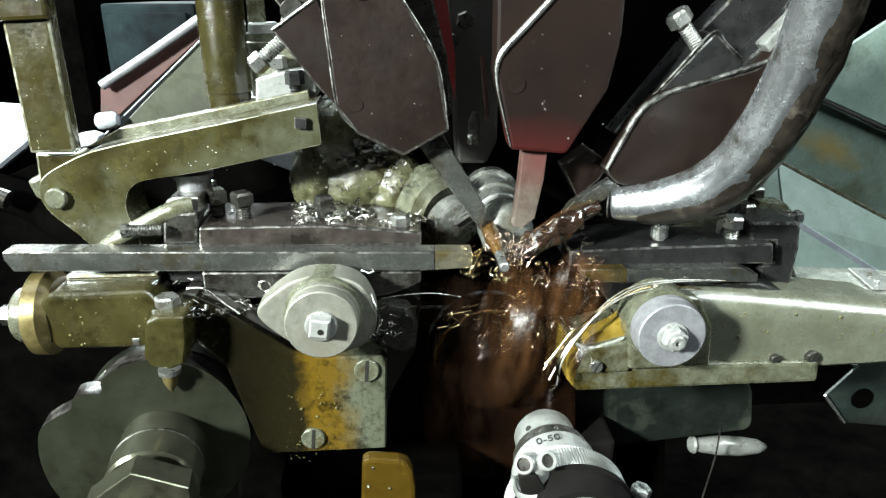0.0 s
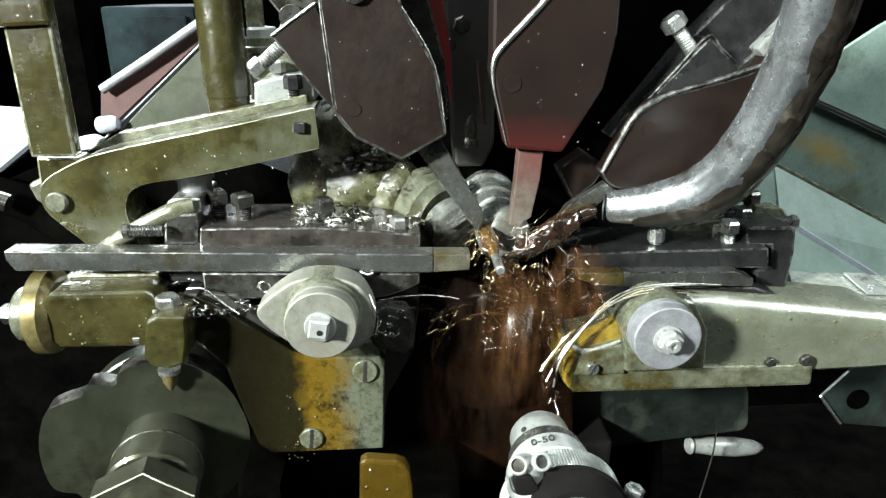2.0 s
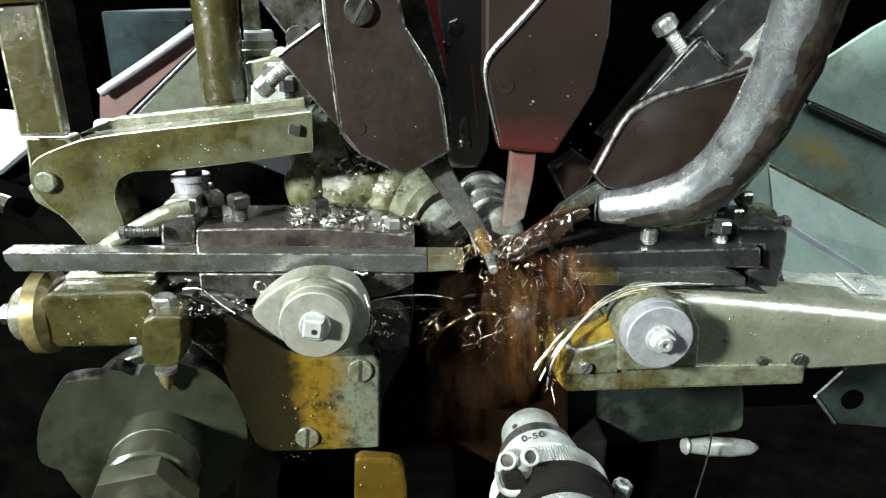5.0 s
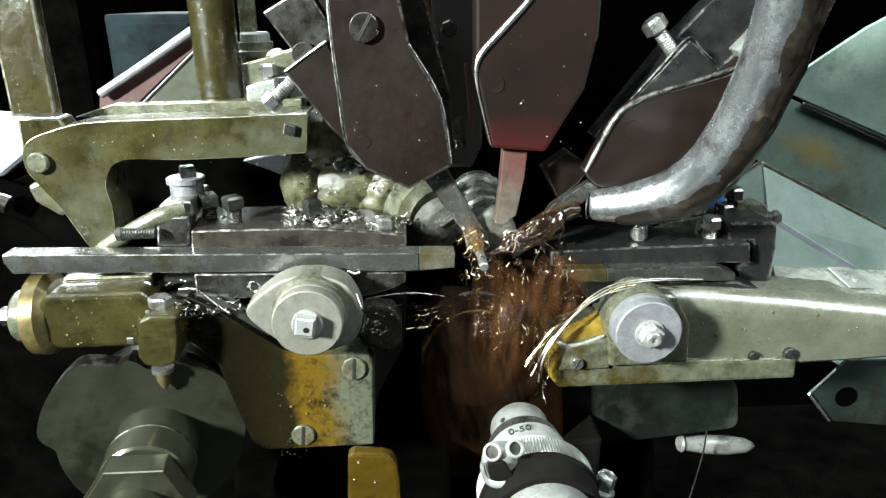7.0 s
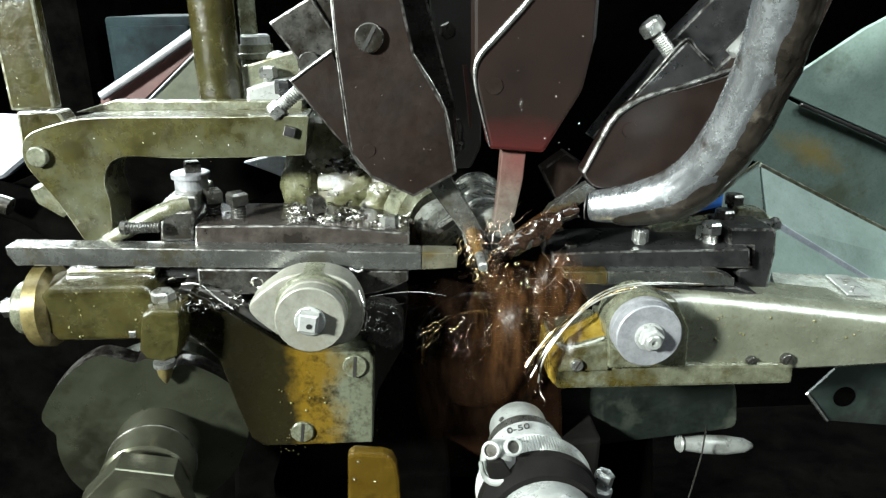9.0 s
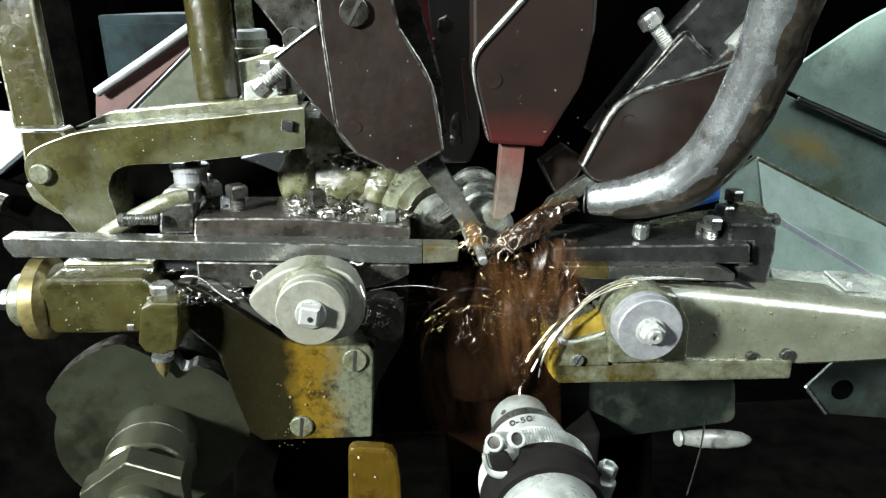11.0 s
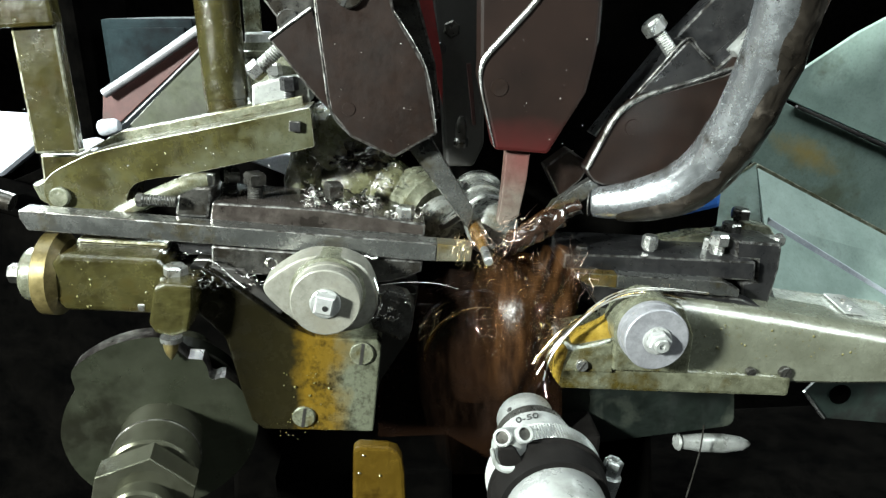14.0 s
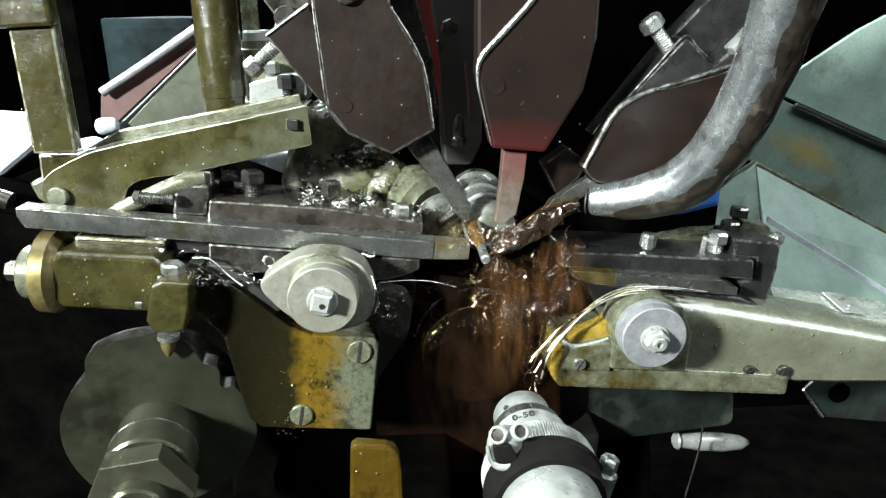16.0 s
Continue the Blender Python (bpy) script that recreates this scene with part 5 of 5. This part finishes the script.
def curl(at, radius, turns, pitch, wire, axis):
    """A helical chip."""
    a, u, w = frame_of(axis)
    c = Vector(at)
    n = max(4, int(turns * 8))
    return tube([c + a * (pitch * i / 8) + (u * math.cos(i * math.pi / 4) + w * math.sin(i * math.pi / 4)) * radius * (1 - 0.25 * i / n) for i in range(n + 1)], wire, 5)


def sliver(at, length, wire, lean):
    """A short bent chip."""
    c = Vector(at)
    d = Vector(lean).normalized()
    s = Vector((rng.uniform(-1, 1), rng.uniform(-1, 1), rng.uniform(-1, 1))) * length * 0.25
    return tube([c, c + d * length * 0.35 + s, c + d * length * 0.7 - s * 0.4, c + d * length], [wire * 0.5, wire, wire, wire * 0.4], 5)


def heap(x0, x1, y0, y1, z, height, count, size, wire, curls=0.2):
    bm = bmesh.new()
    for _ in range(count):
        at = (rng.uniform(x0, x1), rng.uniform(y0, y1), z + height * rng.random() ** 2)
        if rng.random() < curls:
            join(bm, curl(at, rng.uniform(0.5, 1.2) * size * 0.4, rng.uniform(0.8, 2.0), rng.uniform(0.7, 1.6), wire, (rng.uniform(-1, 1), rng.uniform(-1, 1), rng.uniform(-0.4, 0.4))))
        else:
            join(bm, sliver(at, rng.uniform(0.6, 1.6) * size, wire, (rng.uniform(-1, 1), rng.uniform(-1, 1), rng.uniform(-0.15, 0.4))))
    return bm


def rider(name, bm, material, label, category, kind="", group=""):
    ob = solo(name, bm, material, label, category, group, kind, PIVOT, True)
    RIDERS.append(ob)
    return ob


zc = ((-50.2, 18.0, 268.4))[2]
xa, xb = ((-59.6, 18.0, 268.7))[0], ((-30.0, 18.0, 267.9))[0]
rider("swarf_pile", heap(xa, xb, 6, 30, zc + 0.4, 4.0, 80, 6.0, 0.46, 0.06), CHIP, "tangle of bright steel swarf on the clamp plate", "swarf", "stuff")
rider("swarf_pile", heap(xa - 36, xa - 16, 8, 24, zc + 0.2, 1.2, 16, 3.4, 0.32), CHIP, "few bright chips beside the clamp bolts", "swarf", "stuff")
rider("swarf_pile", heap(xb + 4, xb + 30, 4, 22, zc - 0.6, 1.5, 16, 3.4, 0.32), CHIP, "thin scatter of chips near the clamp end", "swarf", "stuff")
xs, _, zs = (-108.6, 0.0, 248.0)
rider("swarf_pile", heap(xs - 16, xs + 12, -6, 14, zs - 1, 3, 46, 3.0, 0.30), GUNCHIP, "dark oily chips on the sleeve", "swarf", "stuff")
xs, _, zs = (-84.1, -16.0, 243.2)
rider("swarf_pile", heap(xs - 14, xs + 12, -18, -6, zs - 4, 7, 60, 3.2, 0.26), GUNCHIP, "dark fibrous swarf hanging on the bracket", "swarf", "stuff")
xs, _, zs = (-19.9, -16.0, 237.4)
rider("swarf_pile", heap(xs - 8, xs + 8, -20, -12, zs - 6, 11, 34, 3.0, 0.26), GUNCHIP, "oily chips around the latch lug", "swarf", "stuff")
rider("curled_chip", curl((-68.4, -12.0, 249.8), 2.6, 1.2, 0.5, 0.32, (0.1, 1, 0.1)), CHIP, "single curled steel chip on the seat", "chip")
rider("curled_chip", tube([(-32.8, -9.0, 253.3), (-30.6, -9.0, 254.2), (-27.9, -9.0, 253.1), (-25.7, -9.0, 253.8)], 0.55, 6), CHIP, "bright chip lying on the tool edge", "chip")
rider("steel_thread", tube([(-26.7, -22.0, 249.9), (-24.8, -26.0, 245.8), (-23.5, -26.0, 241.1), (-24.5, -28.0, 236.1)], 0.35, 6), CHIP, "stray steel thread beside the disc", "chip")
rider("steel_thread", tube([(-99.0, -10.0, 249.0), (-91.5, -12.0, 249.6), (-83.5, -14.0, 243.5), (-78.1, -16.0, 240.4)], 0.4, 6), CHIP, "stray steel thread over the bracket", "chip")
rider("steel_thread", tube([(-23.8, -10.0, 242.2), (-12.9, -12.0, 244.7), (-1.7, -12.0, 244.8), (8.7, -10.0, 242.1)], 0.25, 6), GUNCHIP, "stray steel thread under the tool", "chip")

# long strings over the cast arm
STRINGS = [
    ((118.7, -8.0, 244.8), (96.0, -14.0, 248.4), (78.5, -18.0, 248.5), (67.0, -20.0, 243.6), (55.9, -22.0, 232.7), (49.1, -24.0, 224.0), (44.6, -24.0, 214.0)),
    ((119.3, -6.0, 243.7), (92.9, -16.0, 248.4), (75.7, -20.0, 247.5), (63.5, -22.0, 240.3), (53.4, -24.0, 228.8), (48.0, -25.0, 219.5), (46.3, -25.0, 208.8)),
    ((107.7, -10.0, 242.4), (87.7, -18.0, 247.9), (73.2, -20.0, 245.4), (60.1, -22.0, 237.5), (49.8, -24.0, 227.9), (44.7, -24.0, 221.6), (40.7, -25.0, 216.2)),
    ((104.4, -12.0, 242.9), (84.7, -20.0, 247.4), (70.3, -21.0, 244.0), (57.8, -23.0, 234.3), (48.9, -25.0, 224.0), (45.6, -25.0, 217.1), (42.9, -26.0, 212.1)),
    ((83.9, -16.0, 246.7), (69.2, -20.0, 244.0), (58.5, -23.0, 237.5), (50.7, -25.0, 231.9), (45.3, -25.0, 224.1), (40.8, -26.0, 218.8)),
]
for pts, metal_ in zip(STRINGS, (DULLSTRING, DULLSTRING, GOLDCHIP, DULLSTRING, GOLDCHIP)):
    rider("swarf_string", tube(pts, [0.34] * (len(pts) - 2) + [0.42, 0.36], 6), metal_, "long bright steel string draped over the cast arm", "swarf string", group="swarf strings")
for pts in (((57.9, -22.0, 236.1), (50.8, -25.0, 229.4), (45.5, -26.0, 220.1), (47.5, -26.0, 210.9)), ((55.2, -24.0, 235.2), (49.3, -26.0, 228.5), (43.6, -27.0, 221.8), (41.7, -27.0, 215.3))):
    rider("swarf_string", tube(pts, 0.34, 6), GOLDCHIP, "oil-yellowed steel string hanging from the arm nose", "swarf string", group="swarf strings")

nest = heap(BARX - 5, BARX + 3, -12, -4, BARZ - 2, 5, 18, 3.6, 0.13, 0.6)
solo("swarf_nest", nest, GLINT, "bright curled chips caught round the turned bar", "swarf", kind="stuff", at=(BARX, -8, BARZ), smooth=True)

# chips over the housing and the collar
sx, _, sz = (-30.8, 28.0, 286.4)
solo("swarf_pile", heap(sx - 22, sx + 24, 22, 30, sz - 8, 14, 60, 1.8, 0.2), CHIP, "bright chips stuck to the greasy housing", "swarf", kind="stuff", smooth=True)

# oil drops on castings
def oil_drops(count, x0, x1, z0, z1, y, material, label):
    bm = bmesh.new()
    for _ in range(count):
        r = rng.uniform(0.15, 0.35) if rng.random() < 0.85 else rng.uniform(0.4, 0.7)
        c = (rng.uniform(x0, x1), y, rng.uniform(z0, z1))
        join(bm, lathe(c, (0, -1, 0), [(0, r), (r * 0.35, r * 0.75), (r * 0.55, r * 0.3)], 8))
    rider("oil_drops", bm, material, label, "oil", "stuff")


WETOLIVE = surface("wet_olive", (0.08, 0.07, 0.03), (0.13, 0.12, 0.05), 0.0, (0.03, 0.08), 60, None, bump=0.0, coat=1.0, speck=0)
oil_drops(80, 110, 190, 216, 234, -13.1, WETOLIVE, "glinting oil drops on the cast arm")
oil_drops(50, -66, -42, 168, 202, -12.5, WETOLIVE, "glinting oil drops on the bracket plate")
oil_drops(24, -146, -112, 229, 249, -16.1, WETOLIVE, "glinting oil drops on the sleeve")

# drops in bright swarf metal, so their glints are painted in
def drops_on(parent, count, x0, x1, z0, z1, y):
    bm = bmesh.new()
    for _ in range(count):
        r = rng.uniform(0.12, 0.3)
        join(bm, lathe((rng.uniform(x0, x1), y, rng.uniform(z0, z1)), (0, -1, 0), [(0, r), (r * 0.4, r * 0.75), (r * 0.6, r * 0.3)], 8))
    tagged(part("oil_drops", bm, CHIP, parent, "tiny oil drops in bright metal, glints painted in", True), kind="stuff")


drops_on(slide1, 16, -38, -4, 300, 345, -6.0)
drops_on(slide2, 14, 32, 66, 300, 345, -8.0)
drops_on(lever, 26, -130, -62, 292, 303, 8.0)
drops_on(rod, 12, -160, -150, 300, 330, 10.4)

tab_ = bpy.data.objects["oil_scraper_tab"]
for px, pz in (((-27.3, -50.0, 191.2)[0], (-27.3, -50.0, 191.2)[2]), ((-29.3, -50.0, 183.2)[0], (-29.3, -50.0, 183.2)[2]), ((-21.3, -50.0, 181.7)[0], (-21.3, -50.0, 181.7)[2])):
    part("chip", curl((px, -50.3, pz), 0.5, 1.0, 0.4, 0.18, (0.3, 1, 0.2)), CHIP, tab_, "bright chip stuck in the oil", True)

# coolant jet from the slide to the cut
jet = thing("coolant_jet", "brown cutting oil jet breaking over the tools", "oil", (51.4, -2.0, 274.6))
for k in range(5):
    o = (k - 2) * 1.6
    a_ = Vector((64.9, -1.0, 276.1)) + Vector((0, rng.uniform(-4, 4), o * 0.8))
    z_ = Vector((28.5, -8.0, 257.8)) + Vector((rng.uniform(-3, 3), rng.uniform(-3, 3), o * 0.7))
    m_ = a_.lerp(z_, 0.35) + Vector((0, 0, o * 0.7 + rng.uniform(-1, 1)))
    n_ = a_.lerp(z_, 0.7) + Vector((0, 0, o * 0.4 + rng.uniform(-1, 1)))
    part("oil_strand", tube([a_, m_, n_, z_], [0.5, 0.9, 0.7, 0.3], 7), OILDARK if k % 2 else OILFILM, jet, smooth=True)
body_ = tube([(66.0, 1.0, 275.6), (61.0, 0.5, 273.2), (56.0, 0.0, 270.6), (51.0, -1.0, 268.0), (46.0, -2.0, 265.4), (41.0, -3.5, 263.0), (36.0, -5.0, 260.8), (29.0, -8.0, 257.6)], [2.4, 3.4, 4.0, 4.5, 4.7, 4.6, 4.2, 2.4], 40)
for v in body_.verts:
    v.co += Vector((noise.noise(v.co * 0.22), noise.noise(v.co * 0.3 + Vector((9, 0, 0))), noise.noise(v.co * 0.26 + Vector((0, 5, 0))))) * 2.2
part("oil_body", body_, OILBODY, jet, "dark glossy body of the jet", smooth=True)
# bright metal slivers painted as glints on the jet's oil
for k in range(18):
    s_ = rng.random() ** 0.7
    part("glint_streak", sliver(Vector((52.0, -9.0, 275.5)).lerp(Vector((31.0, -13.0, 261.2)), s_) + Vector((rng.uniform(-2, 2), 0, rng.uniform(-1.5, 2.6))), rng.uniform(4, 13), rng.uniform(0.06, 0.15), (-0.85, 0, -0.62 + rng.uniform(-0.3, 0.3))), GLINT if k % 3 else GOLDCHIP, jet, "bright sliver painted as a glint in the jet", smooth=True)


def sheet(x0, x1, ztop, zbot, y, amp, thick, seed):
    """A rippled, ragged sheet of falling oil with thickness."""
    r = random.Random(seed)
    bm = bmesh.new()
    nx, nz = 16, 22
    grid = []
    for s in (0, 1):
        for i in range(nx + 1):
            for j in range(nz + 1):
                u, v = i / nx, j / nz
                wide = 0.45 + 0.55 * math.sin(math.pi * min(v * 0.85 + 0.1, 1.0))
                x = (x0 + x1) / 2 + (u - 0.5) * (x1 - x0) * wide + 2.0 * noise.noise((v * 4, seed, 0))
                z = ztop + (zbot - ztop) * v + 1.5 * noise.noise((u * 3, v * 3, seed))
                yy = y + amp * noise.noise((u * 4 + seed, v * 3, 1.7)) + (thick * (1 - abs(2 * u - 1) ** 4) if s else 0)
                grid.append(bm.verts.new((x, yy, z)))
    k = (nx + 1) * (nz + 1)
    for s in (0, 1):
        for i in range(nx):
            for j in range(nz):
                q = [grid[s * k + (i + a) * (nz + 1) + j + c] for a, c in ((0, 0), (1, 0), (1, 1), (0, 1))]
                bm.faces.new(q if s else q[::-1])
    return bm


SPLASH = []


def splash(name, bm, material, label, at, category="oil", group="", kind=""):
    ob = solo(name, bm, material, label, category, group, kind, at, True)
    SPLASH.append(ob)
    return ob


xo, _, zo = (32.8, -14.0, 256.6)
splash("oil_curtain", sheet(xo - 16, xo + 24, zo + 3, zo - 62, -14, 6, 1.2, 3), OILFILM, "streaky curtain of brown cutting oil", (xo, -14, zo))
splash("oil_curtain", sheet(xo - 44, xo + 26, zo - 8, zo - 110, -2, 7, 1.2, 8), OILDARK, "thin brown oil falling over the drum", (xo, -4, zo))
splash("oil_curtain", sheet(xo + 8, xo + 34, zo + 8, zo - 44, -20, 5, 1.2, 15), OILFILM, "bright splash of oil beside the arm nose", (xo + 14, -20, zo))
# slivers serve as flying chips and as painted glints on the oil
CLUSTERS = ((-14, 10, 8, 8, -0.6, -0.8), (-8, 6, 8, 10, 0.5, -0.9), (-2, 10, 10, 8, 0.8, 0.5), (-9, -4, 10, 14, 0.3, -1.0), (25, 4, 8, 16, -0.2, -1.0), (31, -4, 8, 16, -0.5, -0.9),
            (4, -14, 16, 14, -0.2, -1.0), (20, -28, 8, 22, -0.15, -1.0), (-8, -24, 14, 14, -0.4, -0.9), (-22, -20, 12, 10, -0.9, -0.5), (14, -44, 8, 18, -0.1, -1.0), (8, 0, 14, 10, 0.1, -1.0))
for n, (px, pz, w, h, fx, fz) in enumerate(CLUSTERS):
    bm = bmesh.new()
    for _ in range(8 if px < -18 else 18):
        at = (xo + px + rng.uniform(-w, w) * 0.5, rng.uniform(-26, -10), zo + pz + rng.uniform(-h, h) * 0.5)
        flow = (fx + rng.uniform(-0.35, 0.35), rng.uniform(-0.3, 0.3), fz + rng.uniform(-0.35, 0.35))
        if rng.random() < 0.12:
            join(bm, curl(at, rng.uniform(0.4, 1.1), rng.uniform(0.6, 1.6), rng.uniform(1.4, 3.0), rng.uniform(0.08, 0.16), flow))
        else:
            join(bm, sliver(at, rng.uniform(4, 13), rng.uniform(0.05, 0.13), flow))
    splash("chip_cluster", bm, GLINT if n % 3 else GOLDCHIP, "spray of chips and painted oil glints in the cutting oil", (xo + px, -14, zo + pz), "chips", "spray", "stuff")

FALLING = []
for n in range(26):
    at = Vector((xo + rng.uniform(-14, 26), rng.uniform(-26, -10), zo + rng.uniform(-6, 6)))
    bm = curl(at, rng.uniform(0.5, 1.1), rng.uniform(0.6, 1.6), 0.8, 0.2, (rng.uniform(-1, 1), 0.3, rng.uniform(-1, 1))) if n % 2 else sliver(at, rng.uniform(2.5, 7), 0.22, (rng.uniform(-0.2, 0.2), 0, -1))
    FALLING.append((solo("flying_chip", bm, GOLDCHIP, "small bright chip flying off the cut", "chip", "flying chips", "", at, True), at, 0.3 + n * 0.6, rng.uniform(-14, 10), rng.uniform(-200, 200)))


# ---- what moves ----
ROCKER_TURN = [(0, 0), (0.5, 0), (1, -0.5), (1.5, -0.55), (2, -0.5), (2.5, -0.43), (3, -0.4), (3.5, -0.4), (4, -0.5), (6.5, -0.13), (7, 0.1), (7.5, 0.2),
               (8, 0.15), (8.5, -0.36), (9, -1.15), (9.5, -1.7), (11, -1.75), (11.5, -1.77), (12, -1.8), (12.5, -2.8), (13, -3.7), (13.5, -4.6), (14, -4.88), (14.5, -4.95), (16, -4.95)]
LEVER_TURN = [(0, 0.00), (0.5, 0.00), (1, 0.00), (1.5, 0.00), (2, 0.00), (2.5, 0.00), (3, 0.78), (3.5, 1.77), (4, 2.86), (6.5, 8.74), (7, 9.81), (7.5, 10.79), (8, 11.30), (8.5, 11.47), (9, 11.68), (11.5, 4.58), (12, 2.99), (12.5, 1.99), (13, 1.03), (13.5, 0.78), (14, 0.42), (14.5, 0.00), (15, 0.00), (15.5, 0.00), (16, 0.00)]
SLIDE_LEFT = [(0, 0.0, 0.0), (0.5, -0.0, 0.1), (1, 0.1, -0.0), (1.5, 0.2, -0.2), (2, 0.3, -0.1), (2.5, 0.4, -0.4), (3, 0.7, -1.0), (3.5, 1.5, -2.0), (4, 2.2, -3.4), (6.5, 7.2, -10.9), (7, 8.2, -12.2), (7.5, 8.7, -13.7), (8, 9.4, -14.7), (8.5, 10.0, -15.1), (9, 10.2, -15.0), (11.5, 4.2, -6.0), (12, 3.0, -4.0), (12.5, 2.0, -2.2), (13, 1.5, -0.8), (13.5, 0.9, -0.8), (14, 0.5, -0.5), (14.5, 0.7, 0.0), (15, 0.6, 0.1), (15.5, 0.6, 0.1), (16, 0.7, 0.0)]
SLIDE_MIDDLE = [(0, 0.0), (0.5, 0.1), (1, 1.0), (1.5, 2.1), (2, 2.0), (2.5, 2.0), (3, 1.6), (3.5, 1.9), (4, 1.9), (6.5, 2.0), (7, 2.1), (7.5, 2.0), (8, 2.0), (8.5, 1.8), (9, 2.2), (11.5, 1.8), (12, 1.6), (12.5, 0.6), (13, 0.2), (13.5, 0.1), (14, 0.3), (14.5, 0.1), (15, 0.2), (15.5, -0.1), (16, 0.1)]
CAM_SPEED = 5.6
CAM_YAW = 8.0


def motions():
    for ob in (rocker, tool_left, tool_right, *RIDERS):
        walk(ob, [(t, pose(0.026, 0, 0.193, 0, -a, 0)) for t, a in ROCKER_TURN])
    lx, ly, lz = (v * MM for v in LEVER_PIVOT)
    walk(lever, [(t, pose(lx, ly, lz, 0, a, 0)) for t, a in LEVER_TURN])
    rx, ry, rz = rod.location
    arm_ = Vector((rx - lx, 0, rz - lz))
    walk(rod, [(t, pose(rx + (Matrix.Rotation(radians(a), 3, "Y") @ arm_ - arm_).x, ry, rz + (Matrix.Rotation(radians(a), 3, "Y") @ arm_ - arm_).z)) for t, a in LEVER_TURN])
    x, y, z = slide1.location
    walk(slide1, [(t, pose(x + dx * MM, y, z + dz * MM)) for t, dx, dz in SLIDE_LEFT])
    x, y, z = slide2.location
    walk(slide2, [(t, pose(x, y, z + dz * MM)) for t, dz in SLIDE_MIDDLE])
    x, y, z = camshaft.location
    walk(camshaft, [(t, pose(x, y, z, 0, 0, CAM_YAW) @ pose(0, 0, 0, 0, CAM_SPEED * t, 0)) for t in range(0, 17, 2)])

    for n, ob in enumerate(SPLASH):
        x, y, z = ob.location
        r = random.Random(40 + n)
        s = 0.5 if n < 3 else 1.0
        rows = [(0.1 * k, pose(x + r.uniform(-4, 4) * s * MM, y + r.uniform(-2, 2) * s * MM, z + r.uniform(-5, 5) * s * MM, r.uniform(-8, 8), r.uniform(-14, 14) * s, r.uniform(-10, 10))) for k in range(161)]
        walk(ob, rows)
    for ob, at, start, drift, spin in FALLING:
        rows = [(0, pose(*(at * MM)))] if start > 0.05 else []
        rows.append((start, pose(*(at * MM))))
        for k in range(1, 6):
            t = k * 0.1
            p = at + Vector((drift * t * 2, -8 * t, 18 * t - 560 * t * t))
            rows.append((start + t, pose(*(p * MM), 0, spin * t, 0)))
        if start + 0.5 < 15.9:
            rows.append((16, rows[-1][1]))
        walk(ob, [row for row in rows if row[0] <= 16])


motions()
